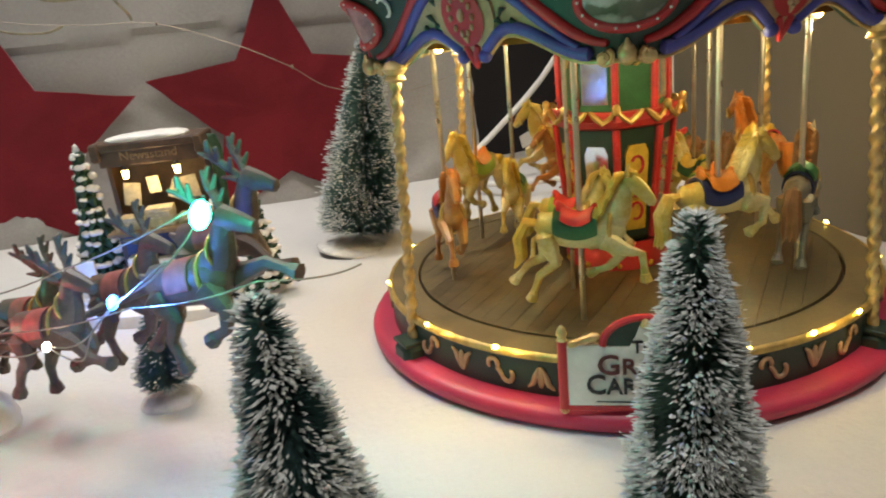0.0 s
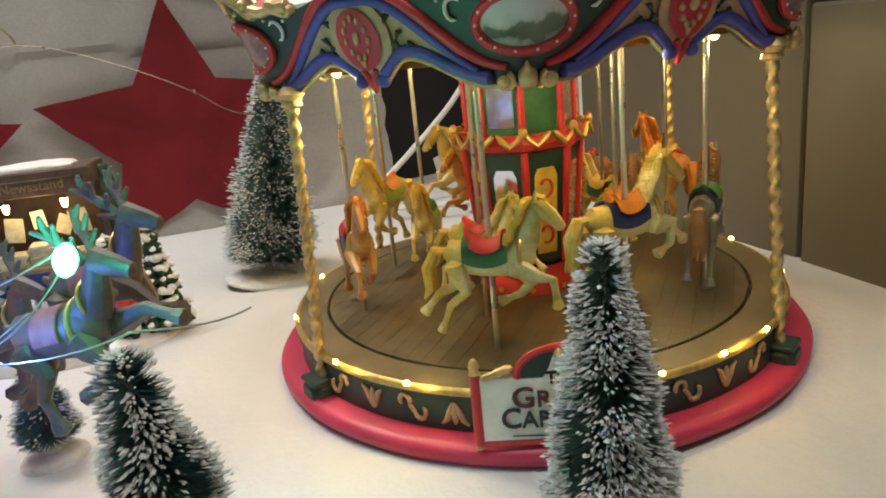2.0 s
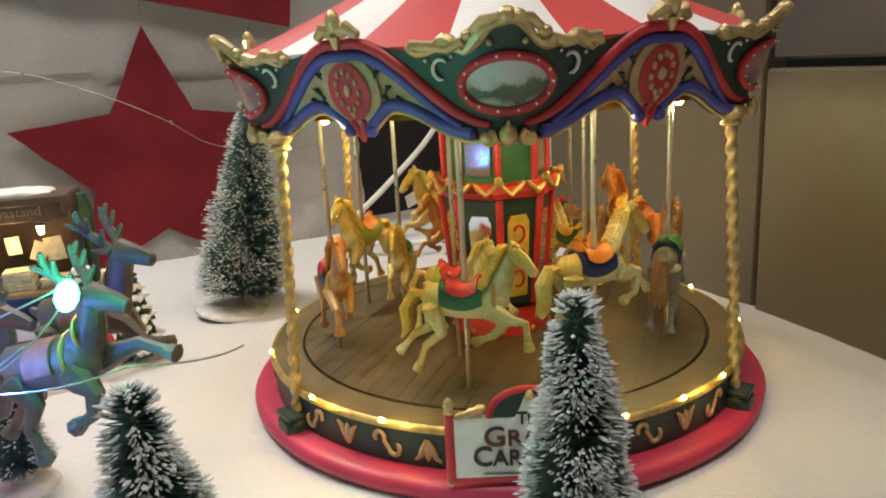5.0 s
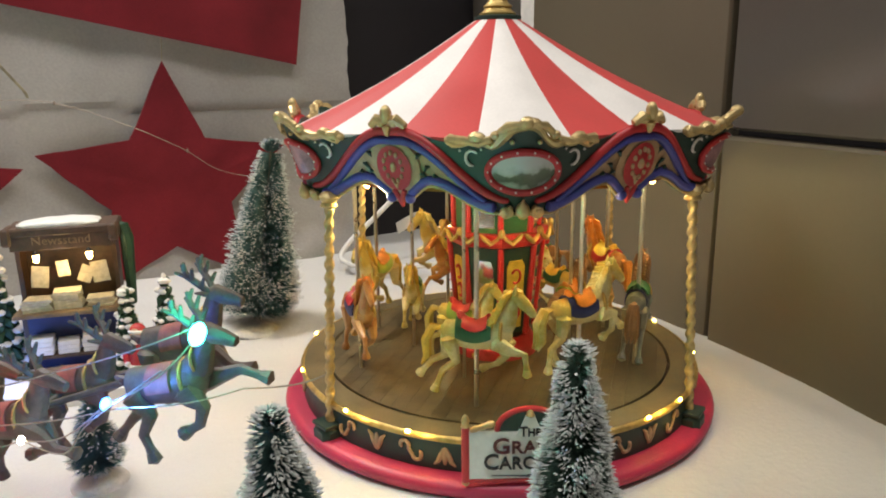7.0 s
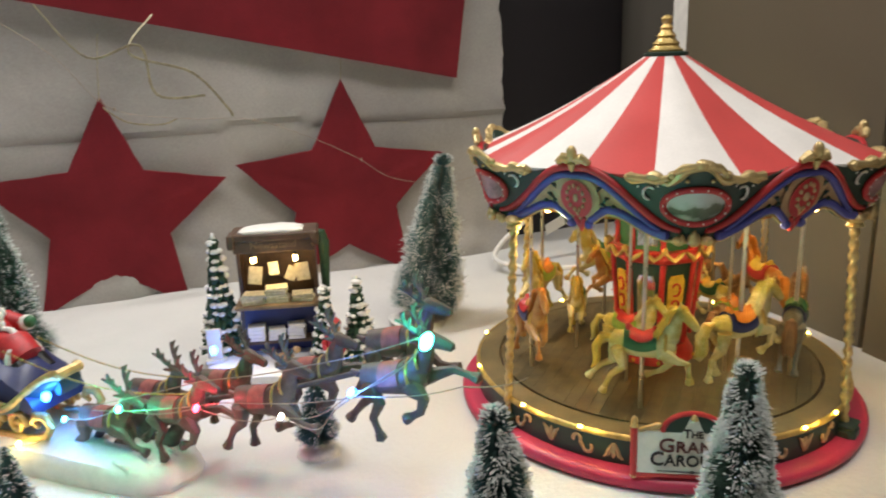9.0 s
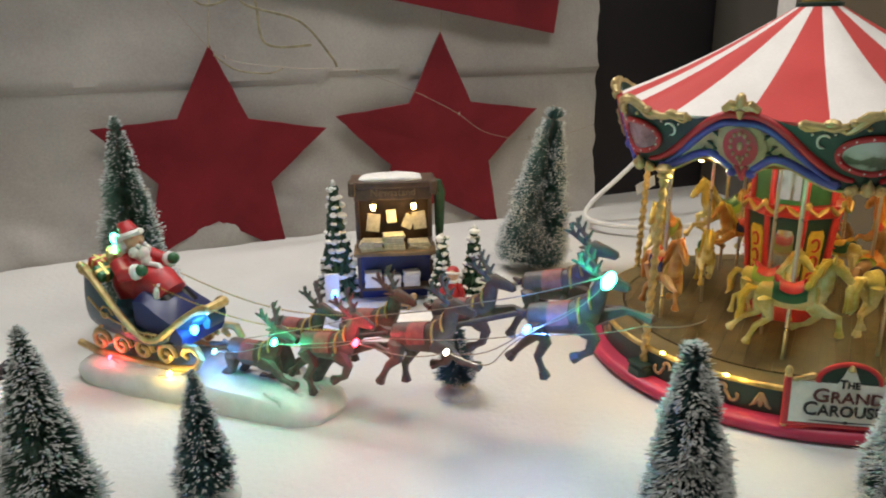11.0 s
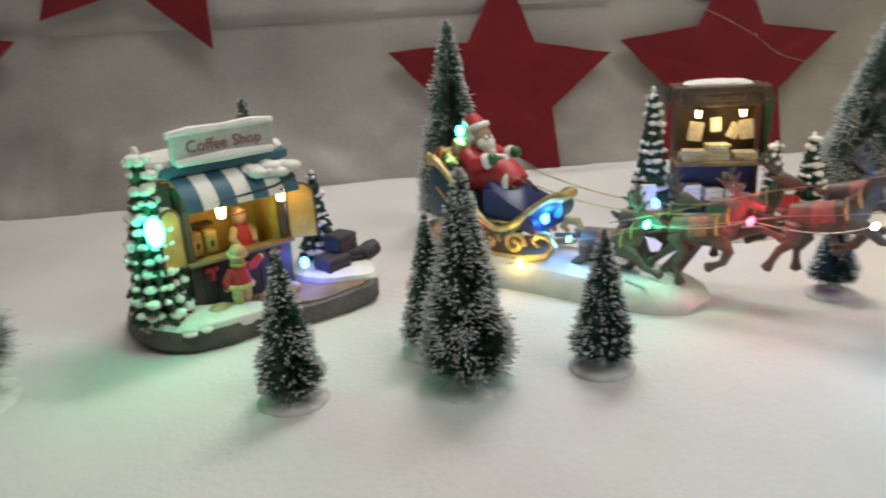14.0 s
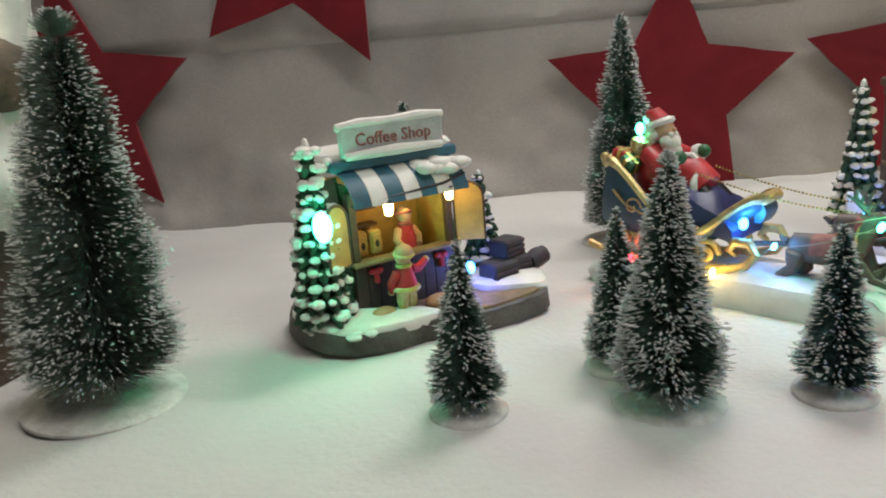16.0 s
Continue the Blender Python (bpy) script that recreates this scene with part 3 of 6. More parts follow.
for sg in (-1, 1):
    pts = []
    for i in range(14):
        t, r = i * 0.62, 1.0 - i * 0.065
        pts.append(val(sg * (3.5 + 1.35 * r * math.cos(t + 2)), 0.05 + 0.068 * r * math.sin(t + 2), 0.0024 + i * 0.00012))
    k.tube(pts, [0.0013] * 14, 6)
    k.ball(val(sg * 3.5, 0.05, 0.0024), (0.0020, 0.0020, 0.0024), 8, 6)
pend_mesh = k.mesh("pendant", PALEGOLD)


def oval_grid(ca, cv, ra, rv, lift, n=28, dome=0.0006):
    k = Kit()
    verts = [val(ca, cv, lift + dome)]
    for ring in (0.5, 1.0):
        verts += [val(ca + ra * ring * math.cos(2 * math.pi * i / n), cv + rv * ring * math.sin(2 * math.pi * i / n), lift + dome * (1 - ring * ring)) for i in range(n)]
    faces = [(0, 1 + i, 1 + (i + 1) % n) for i in range(n)]
    faces += [(1 + i, 1 + n + i, 1 + n + (i + 1) % n, 1 + (i + 1) % n) for i in range(n)]
    return k.add(verts, faces)


def oval_ring(ca, cv, ra, rv, lift, rad_, n=36):
    return Kit().tube([val(ca + ra * math.cos(2 * math.pi * i / n), cv + rv * math.sin(2 * math.pi * i / n), lift) for i in range(n + 1)], rad_, 8)


# small landscape under glass: pale sky over a dark hill
def landscape_paint():
    m = material("landscape_picture", (0.50, 0.52, 0.49), 0.2, vary=0.1, scale=95, bump=0)
    nt = m.node_tree
    lk = nt.links.new
    tc, sep, nz, add = (nt.nodes.new(n) for n in ("ShaderNodeTexCoord", "ShaderNodeSeparateXYZ", "ShaderNodeTexNoise", "ShaderNodeMath"))
    nz.inputs["Scale"].default_value, nz.inputs["Detail"].default_value = 140, 5
    lk(tc.outputs["Object"], sep.inputs[0])
    lk(tc.outputs["Object"], nz.inputs["Vector"])
    add.operation = "MULTIPLY_ADD"
    add.inputs[1].default_value = 0.012
    lk(nz.outputs["Fac"], add.inputs[0])
    lk(sep.outputs["Z"], add.inputs[2])
    slope = nt.nodes.new("ShaderNodeMath")
    slope.operation = "MULTIPLY_ADD"
    slope.inputs[1].default_value = -0.10
    lk(sep.outputs["Y"], slope.inputs[0])
    lk(add.outputs[0], slope.inputs[2])
    rng = nt.nodes.new("ShaderNodeMapRange")
    rng.inputs["From Min"].default_value, rng.inputs["From Max"].default_value = 0.155, 0.178
    lk(slope.outputs[0], rng.inputs["Value"])
    ramp = nt.nodes.new("ShaderNodeValToRGB")
    e = ramp.color_ramp.elements
    e[0].position, e[0].color = 0.18, (0.34, 0.36, 0.30, 1)
    e[1].position, e[1].color = 0.60, (0.50, 0.52, 0.50, 1)
    for p, c in ((0.30, (0.07, 0.09, 0.055, 1)), (0.44, (0.11, 0.13, 0.085, 1)), (0.50, (0.40, 0.42, 0.38, 1))):
        ramp.color_ramp.elements.new(p).color = c
    lk(rng.outputs["Result"], ramp.inputs["Fac"])
    lk(ramp.outputs["Color"], nt.nodes["Principled BSDF"].inputs["Base Color"])
    return m


SCENE_MAT = landscape_paint()
oval_frame = oval_ring(0, 0.50, 7.3, 0.225, 0.0014, 0.0017).mesh("oval_frame", RED)
oval_glass = oval_grid(0, 0.50, 6.9, 0.205, 0.0012).mesh("picture", SCENE_MAT)
oval_pink = oval_grid(0, 0.50, 6.9, 0.205, 0.0012).mesh("picture", PINK)
k = Kit()
for i in range(14):
    t = 2 * math.pi * i / 14
    k.ball(val(7.3 * math.cos(t), 0.50 + 0.225 * math.sin(t), 0.0031), 0.00055, 6, 4)
for sg in (-1, 1):
    k.tube([val(sg * (10.6 + 1.4 * math.cos(t)), 0.64 + 0.085 * math.sin(t), 0.0012) for t in [radians(-100 + 30 * i) for i in range(9)]], [0.0003] + [0.0007] * 7 + [0.0003], 6)
    k.ball(val(sg * 13.2, 0.72, 0.0012), 0.0007, 6, 4)
    k.ball(val(sg * 8.6, 0.74, 0.0012), 0.0006, 6, 4)
bead_mesh = k.mesh("beads", WHITE)
sun_tan = oval_grid(30, 0.485, 6.6, 0.345, 0.0022).mesh("medallion_frame", TAN)
sun_red = oval_grid(30, 0.48, 4.6, 0.262, 0.0034).mesh("medallion", RED)
k = Kit()
k.ball(val(30, 0.50, 0.0042), (0.0012, 0.0019, 0.0026), 10, 6)
for i in range(11):
    t = radians(-90 + 360 * (i + 0.5) / 11)
    k.ball(val(30 + 2.45 * math.cos(t), 0.50 + 0.165 * math.sin(t), 0.0042), (0.0008, 0.0011, 0.0014), 7, 5)
k.tube([val(30, 0.31, 0.0042), val(30, 0.25, 0.0040)], [0.0012, 0.0004], 6)
petal_mesh = k.mesh("petals", TAN)
k = Kit()
for sg in (-1, 1):
    k.tube([val(30 + sg * 1.4, 0.22, 0.0022), val(30 + sg * 0.5, 0.12, 0.0024), val(30, 0.02, 0.0022)], [0.0014, 0.0015, 0.0008], 8)
tail_mesh = k.mesh("medallion_tail", RED)
cut_meshes = []
for sg in (-1, 1):
    for da, v0, v1 in ((6.6, 0.58, 0.66), (8.4, 0.45, 0.52), (10.2, 0.38, 0.40), (7.2, 0.42, 0.39)):
        k = Kit().tube([val(30 + sg * (da - 0.9), v0, 0.0016), val(30 + sg * da, (v0 + v1) / 2 + 0.03, 0.0019), val(30 + sg * (da + 0.9), v1, 0.0016)], [0.0003, 0.0011, 0.0003], 6)
        cut_meshes.append(k.mesh("filigree_hole", GREEN))
for i in range(6):
    a = i * 60
    m = pose(0, 0, 0, 0, 0, a)
    vp = part("valance_panel", val_mesh, None, CAR, m=m)
    for nm, me in (("filigree", tan_meshes[0]), ("filigree", tan_meshes[1]), ("swoosh", red_meshes[0]), ("swoosh", red_meshes[1]), ("blue_band", blue_meshes[0]), ("blue_band", blue_meshes[1]), ("lower_trim", low_mesh), ("crest", trim_mesh),
                   ("pendant", pend_mesh), ("oval_frame", oval_frame), ("picture", oval_glass if i in (0, 3) else oval_pink), ("bead_ring", bead_mesh)):
        part(nm, me, None, vp)
    md = part("medallion", sun_red, None, CAR, "red oval medallion with tan petals", m=m)
    for nm, me in (("medallion_frame", sun_tan), ("petals", petal_mesh), ("medallion_tail", tail_mesh), ("finial", crest2_mesh), *(("filigree_hole", c) for c in cut_meshes)):
        part(nm, me, None, md)

# striped canvas roof in eighteen gores, and its gold spire
RN = 18
for i in range(RN):
    a0, a1 = (i - 0.5) * 360 / RN + 0.4, (i + 0.5) * 360 / RN + 0.4

    def gore(p, q):
        t = radians(a0 + (a1 - a0) * p)
        u = ((math.degrees(t) + 30) % 60 - 30) / 30
        r = 0.1310 * six_sided(u) * (1 - q) + 0.0115 * q
        z = 0.1738 + (0.2335 - 0.1738) * q - 0.0035 * math.sin(math.pi * q) + 0.0010 * math.sin(math.pi * p) * (1 - q)
        return (r * math.cos(t), r * math.sin(t), z)
    k = Kit().grid(gore, 4, 12, lambda p, q: Vector(gore(p, q)) - Vector((0, 0, 0.0016)))
    part("roof_gore", k, ROOFWHITE if i % 2 == 0 else ROOFRED, CAR)
k = Kit().lathe([(0.011, 0.2310), (0.0135, 0.2325), (0.0135, 0.2345), (0.011, 0.2352), (0.0095, 0.2352)], 28)
part("collar", k, GREEN, CAR)
k = Kit().lathe([(0.0102, 0.2350), (0.0105, 0.2362), (0.0085, 0.2375), (0.0075, 0.2392), (0.0084, 0.2402), (0.0062, 0.2420), (0.0052, 0.2440), (0.0060, 0.2450),
                 (0.0042, 0.2468), (0.0034, 0.2488), (0.0040, 0.2500), (0.0024, 0.2520), (0.0032, 0.2540), (0.0034, 0.2555), (0.0022, 0.2572), (0.0001, 0.2580)], 28)
part("spire", k, GOLD, CAR, "ringed gold spire")
# the disc's orange paints in the glow of the canopy bulbs
k = Kit().lathe([(0.1045, 0.1475), (0.1035, 0.1500), (0.03, 0.1500), (0.0005, 0.1500)], 64)
part("ceiling_disc", k, ORANGE, CAR, "canopy underside coloured orange like the bulbs' glow")

# warm bulbs under the canopy and along the rim
k = Kit().ball((0, 0, 0), (0.0019, 0.0019, 0.0024), 10, 7)
bulb_mesh = k.mesh("bulb", LEDWARM)
k = Kit().ball((0, 0, 0), (0.0009, 0.0017, 0.0011), 8, 6)
rim_bulb = k.mesh("rim_bulb", LEDYELLOW)
for i in range(12):
    a = radians(i * 30 + 15)
    part("bulb", bulb_mesh, None, CAR, m=pose(0.1015 * math.cos(a), 0.1015 * math.sin(a), 0.1480))
for a in (-45, -26, 20, 34, 48, 82, 110, 150, 176, -75, -104, -150):
    part("rim_bulb", rim_bulb, None, CAR, m=pose(0.1218 * math.cos(radians(a)), 0.1218 * math.sin(radians(a)), 0.0274, 0, 0, a))
for a in range(6):
    t = radians(a * 60 + 15)
    point_lamp("canopy_lamp", CAR_M @ Vector((0.096 * math.cos(t), 0.096 * math.sin(t), 0.140)), 0.105, (1.0, 0.87, 0.42), 0.003)
for a in (-40, -22, 40):
    point_lamp("rim_lamp", CAR_M @ Vector((0.124 * math.cos(radians(a)), 0.124 * math.sin(radians(a)), 0.0300)), 0.007, (1.0, 0.66, 0.15), 0.002)

# centre drum: eight sides, with mirrors, scroll panels and crowned friezes; built slim, then widened
outer_parts = set(CAR.children)
k = Kit().lathe([(0.0005, 0.0245), (0.0225, 0.0245), (0.0225, 0.033), (0.021, 0.035), (0.019, 0.040), (0.0175, 0.0405)], 40)
part("plinth", k, RED, CAR, "red plinth with painted flowers")
k = Kit()
for i in range(10):
    t = radians(i * 36)
    k.ball((0.0224 * math.cos(t), 0.0224 * math.sin(t), 0.030), (0.0012, 0.0012, 0.0016), 7, 5)
part("plinth_flowers", k, YELLOW, CAR)
k = Kit().lathe([(0.0165, 0.0395), (0.0185, 0.0420), (0.0195, 0.0440), (0.0240, 0.1005)], 8)
part("drum", k, GREEN, CAR, "eight-sided painted centre drum", smooth=False)
for i in range(8):
    a = i * 45 + 22.5
    k = Kit().tube([(0.0200, 0, 0.043), (0.0247, 0, 0.1005)], 0.0016, 8)
    for j in range(8):
        k.ball((0.0212 + 0.0007 * j + 0.0008, 0, 0.047 + j * 0.0066), 0.0006, 6, 4)
    part("drum_rib", k, RED, CAR, m=pose(0, 0, 0, 0, 0, i * 45))
    outl = [(-0.0042, 0.0), (0.0042, 0.0), (0.0050, 0.040), (0.0035, 0.044), (-0.0035, 0.044), (-0.0050, 0.040)]
    face = pose(0, 0, 0, 0, 0, a) @ pose(0.0183, 0, 0.048, 90 + 4.6, 0, 90)
    pn = part("drum_panel", Kit().prism(outl, 0.0010, z0=0.0), MIRROR if i % 2 else YELLOW, CAR, m=face, smooth=False)
    if i % 2 == 0:
        k = Kit()
        for zz in (0.010, 0.022, 0.034):
            k.tube([(0.0026 * math.cos(t), zz + 0.0045 * math.sin(t), 0.0013) for t in [radians(-120 + 34 * q) for q in range(9)]], 0.0007, 6)
        part("scroll", k, RED, pn)
k = Kit().lathe([(0.0245, 0.1000), (0.0275, 0.1015), (0.0285, 0.1045), (0.0275, 0.1075), (0.0265, 0.1085), (0.018, 0.1085)], 8, m=pose(0, 0, 0, 0, 0, 0))
part("frieze", k, RED, CAR, "red frieze with gold swags", smooth=False)
for i in range(8):
    k = Kit()
    for sg in (-1, 1):
        a = i * 45
        pts = [(a, 0.111), (a + sg * 5, 0.1065), (a + sg * 11, 0.1045), (a + sg * 17, 0.1075), (a + sg * 21, 0.110)]
        k.tube([(0.0288 * math.cos(radians(t)) * (1 - 0.05 * (abs(((t - 22.5) % 45) - 22.5) < 8)), 0.0288 * math.sin(radians(t)), z) for t, z in pts], [0.0007, 0.0012, 0.0016, 0.0014, 0.0008], 6)
    k.ball((0.0285 * math.cos(radians(i * 45)), 0.0285 * math.sin(radians(i * 45)), 0.1105), (0.0018, 0.0018, 0.0028), 8, 6)
    part("swag", k, GOLD, CAR)
k = Kit().lathe([(0.0215, 0.1080), (0.0225, 0.1600)], 8)
part("upper_drum", k, MIDGREEN, CAR, smooth=False)
for i in range(8):
    k = Kit().tube([(0.0222, 0, 0.1085), (0.0232, 0, 0.160)], 0.0015, 8)
    for j in range(5):
        k.ball((0.0240, 0, 0.113 + j * 0.009), 0.0006, 6, 4)
    part("upper_rib", k, RED, CAR, m=pose(0, 0, 0, 0, 0, i * 45))
    face = pose(0, 0, 0, 0, 0, i * 45 + 22.5) @ pose(0.0203, 0, 0.112, 90, 0, 90)
    if i % 2:
        part("upper_mirror", Kit().prism([(-0.0055, 0), (0.0055, 0), (0.0055, 0.045), (-0.0055, 0.045)], 0.0008), MIRROR, CAR, m=face, smooth=False)
    else:
        k = Kit().tube([(0.0026 * math.cos(t), 0.022 + 0.0042 * math.sin(t), 0.0009) for t in [radians(-110 + 30 * q) for q in range(9)]], [0.0003] + [0.0008] * 7 + [0.0003], 6)
        k.tube([(-0.002, 0.0275, 0.0009), (0.001, 0.028, 0.0009), (0.0026, 0.0285, 0.0009)], [0.0003, 0.0007, 0.0004], 6)
        part("upper_scroll", k, GOLD, CAR, m=face)

for ob in set(CAR.children) - outer_parts:
    ob.matrix_basis = Matrix.Diagonal((1.16, 1.16, 1, 1)) @ ob.matrix_basis


# horses: x ahead, y to the left, z up, the pole through the origin
def bez(pts, n):
    out = []
    for i in range(n + 1):
        t, q = i / n, [Vector(p) for p in pts]
        while len(q) > 1:
            q = [a.lerp(b, t) for a, b in zip(q, q[1:])]
        out.append(tuple(q[0]))
    return out


def horse_body(leg, camel=False):
    k, s = Kit(), 0.001
    def sc(ps):
        return [(x * s, y * s, z * s) for x, y, z in ps]
    k.tube(sc([(-16, 0, 3), (-14, 0, 3.5), (-9, 0, 3), (-2, 0, 1.5), (5, 0, 1.5), (11, 0, 3), (14, 0, 5)]), [r * s for r in (2.2, 5.4, 6.6, 6.3, 6.3, 6.2, 4.0)], 12, squash=0.78, side=(0, 1, 0))
    if camel:
        k.ball((-1 * s, 0, 8 * s), (5 * s, 3.4 * s, 5 * s), 10, 7)
    neck = bez([(9, 0, 4), (17, 0, 9), (12.5, 0, 18), (18.5, 0, 20.8)], 7)
    k.tube(sc(neck), [r * s for r in (5.2, 5.2, 4.8, 4.3, 3.8, 3.3, 3.0, 2.8)], 10, squash=0.7, side=(0, 1, 0))
    k.tube(sc([(15.8, 0, 20.8), (18, 0, 21.2), (21.5, 0, 17.8), (24.4, 0, 14.2), (25.4, 0, 12.8)]), [r * s for r in (2.2, 3.2, 2.8, 2.1, 1.7)], 9, squash=0.75, side=(0, 1, 0))
    for sd in (-1, 1):
        k.tube(sc([(17, sd * 1.6, 23), (17.4, sd * 1.9, 26.8)]), [1.1 * s, 0.25 * s], 6)
    sets = {
        0: [((9, -3.4, 0), (17, -3.4, -4), (22, -3.4, -5), (23, -3.4, -13)), ((9, 3.4, 0), (13, 3.4, -9), (9, 3.4, -13), (4, 3.4, -15)),
            ((-12, -3.6, 1), (-9, -3.6, -10), (-15, -3.6, -15), (-18, -3.6, -23)), ((-13, 3.6, 1), (-15, 3.6, -10), (-21, 3.6, -13), (-26, 3.6, -19))],
        1: [((9, -3.4, 0), (18, -3.4, -2), (17, -3.4, -10), (13, -3.4, -12)), ((9, 3.4, 0), (18, 3.4, -6), (24, 3.4, -6), (28, 3.4, -11)),
            ((-12, -3.6, 1), (-13, -3.6, -9), (-19, -3.6, -13), (-20, -3.6, -22)), ((-13, 3.6, 1), (-8, 3.6, -10), (-12, 3.6, -17), (-10, 3.6, -23))],
    }[leg]
    for p in sets:
        pts = [p[0], tuple(Vector(p[0]).lerp(Vector(p[1]), 0.5)), p[1], tuple(Vector(p[1]).lerp(Vector(p[2]), 0.5)), p[2], tuple(Vector(p[2]).lerp(Vector(p[3]), 0.55)), p[3]]
        k.tube(sc(pts), [r * s for r in (4.2, 3.4, 2.3, 1.8, 1.6, 1.25, 1.5)], 8, squash=0.8, side=(0, 1, 0))
        e = Vector(p[3])
        d = (e - Vector(p[2])).normalized()
        k.tube(sc([tuple(e - d * 0.4), tuple(e + d * 2.4)]), [1.7 * s, 2.3 * s], 8)
    return k


def mane_kit():
    k, s = Kit(), 0.001
    rnd = random.Random(5)
    for i in range(15):
        t = i / 14
        x, z = 8.0 + 7.5 * t, 9.5 + 14 * t
        for sd in (-1, 1):
            j = rnd.uniform(-0.8, 0.8)
            k.tube([(x * s, sd * 0.6 * s, z * s), ((x - 2.2) * s, sd * 2.6 * s, (z - 0.6 + j) * s), ((x - 2.6 + j) * s, sd * 3.5 * s, (z - 3.6) * s), ((x - 4.2 - j) * s, sd * 3.4 * s, (z - 6.4 + j) * s)], [1.0 * s, 1.3 * s, 1.15 * s, 0.25 * s], 6)
    k.tube([(17 * s, 0, 24.5 * s), (19.6 * s, 0, 23.6 * s), (21.2 * s, 0.5 * s, 20.4 * s)], [1.4 * s, 1.4 * s, 0.4 * s], 6)
    return k


def tail_kit():
    k, s = Kit(), 0.001
    for sd in (-1, 0, 1):
        k.tube([(-16 * s, 0, 5 * s), (-20 * s, sd * 0.8 * s, 5 * s), (-23 * s, sd * 1.4 * s, -1 * s), (-22.5 * s, sd * 1.8 * s, -9 * s), (-25 * s, sd * 2 * s, -13 * s)], [1.3 * s, 2.0 * s, 2.3 * s, 1.9 * s, 0.4 * s], 7)
    return k


def wrap_kit(x0, x1, drop, off, thick=0.0008):
    """Cloth laid over the back from x0 to x1, hanging drop degrees down each side."""
    def f(p, q, o=off):
        x = (x0 + (x1 - x0) * p) * 0.001
        a = radians(90 - drop + 2 * drop * q)
        r = 0.0064 + o
        return (x, r * 0.80 * math.cos(a), 0.0018 + r * math.sin(a) + (0.0022 * abs(p * 2 - 1) ** 2))
    return Kit().grid(f, 8, 14, lambda p, q: f(p, q, off - thick))


saddle_mesh_kit = lambda: wrap_kit(-6, 5, 62, 0.0016).tube([(-0.0065, 0, 0.0105), (-0.008, 0, 0.013)], [0.0022, 0.0012], 8).tube([(0.0045, 0, 0.0100), (0.0058, 0, 0.0125)], [0.0016, 0.0008], 8)
blanket_kit = lambda: wrap_kit(-9, 7, 105, 0.0006)
fringe_kit = lambda: Kit().tube([(0.0112, 0.0050 * math.cos(t), 0.003 + 0.0072 * math.sin(t)) for t in [2 * math.pi * i / 20 for i in range(21)]], 0.0010, 6).tube(
    [(0.0010 * x, sd * 0.0022, 0.001 * z) for sd in (1,) for x, z in ((23.4, 17.6), (22.4, 13.6))], 0.0006, 5)
saddles = {n: saddle_mesh_kit().mesh("saddle", mt) for n, mt in (("r", RED), ("o", ORANGE), ("g", MIDGREEN), ("y", YELLOW))}
blankets = {n: blanket_kit().mesh("blanket", mt) for n, mt in (("g", MIDGREEN), ("b", NAVY), ("l", LIME), ("r", RED))}
manes = {n: mane_kit().mesh("mane", mt) for n, mt in (("y", YELLOW), ("b", BROWNHORSE), ("w", CREAM), ("o", ORANGE))}
tails = {n: tail_kit().mesh("tail", mt) for n, mt in (("y", YELLOW), ("b", BROWNHORSE), ("w", CREAM), ("o", ORANGE))}
straps = fringe_kit().mesh("strap", GOLD)
bodies = {}
for mt_n, mt in (("c", CREAM), ("t", TANHORSE), ("b", BROWNHORSE), ("g", GREYHORSE)):
    for lg in (0, 1):
        bodies[mt_n, lg] = horse_body(lg).mesh("horse", mt)
bodies["t", 2] = horse_body(0, True).mesh("horse", TANHORSE)
k = Kit().tube([(0, 0, -0.043), (0, 0, 0.10)], 0.0011, 8)
pole_mesh = k.mesh("pole", STEEL)
# angle, ring radius, height, body, legs, mane, saddle, blanket
RIDE = [(-12, 0.086, 0.066, "c", 0, "y", "r", "g"), (28, 0.080, 0.074, "c", 1, "w", "o", "b"), (68, 0.086, 0.066, "g", 0, "b", "g", "b"), (112, 0.082, 0.074, "t", 1, "o", "y", "r"),
        (155, 0.086, 0.066, "b", 0, "b", "r", "g"), (200, 0.082, 0.076, "c", 1, "w", "g", "l"), (243, 0.086, 0.068, "c", 0, "y", "o", "l"), (290, 0.088, 0.062, "t", 2, "o", "r", "b"),
        (50, 0.052, 0.070, "b", 1, "b", "o", "l"), (125, 0.052, 0.062, "c", 0, "w", "y", "g"), (205, 0.052, 0.070, "t", 1, "y", "r", "b"), (265, 0.052, 0.063, "c", 0, "y", "g", "l"), (335, 0.053, 0.064, "c", 1, "w", "r", "l")]
for a, r, z, bd, lg, mn, sd, bl in RIDE:
    inner = 0.95 if r < 0.06 else 1.14
    hm = pose(r * math.cos(radians(a)), r * math.sin(radians(a)), z, 0, 0, a + 90) @ Matrix.Diagonal((inner, inner, inner, 1))
    h = part("horse", bodies[bd, lg], None, CAR, "painted galloping carousel horse on a steel pole", m=hm)
    for nm, me in (("mane", manes[mn]), ("tail", tails[mn]), ("saddle", saddles[sd]), ("blanket", blankets[bl]), ("strap", straps), ("pole", pole_mesh)):
        part(nm, me, None, h)

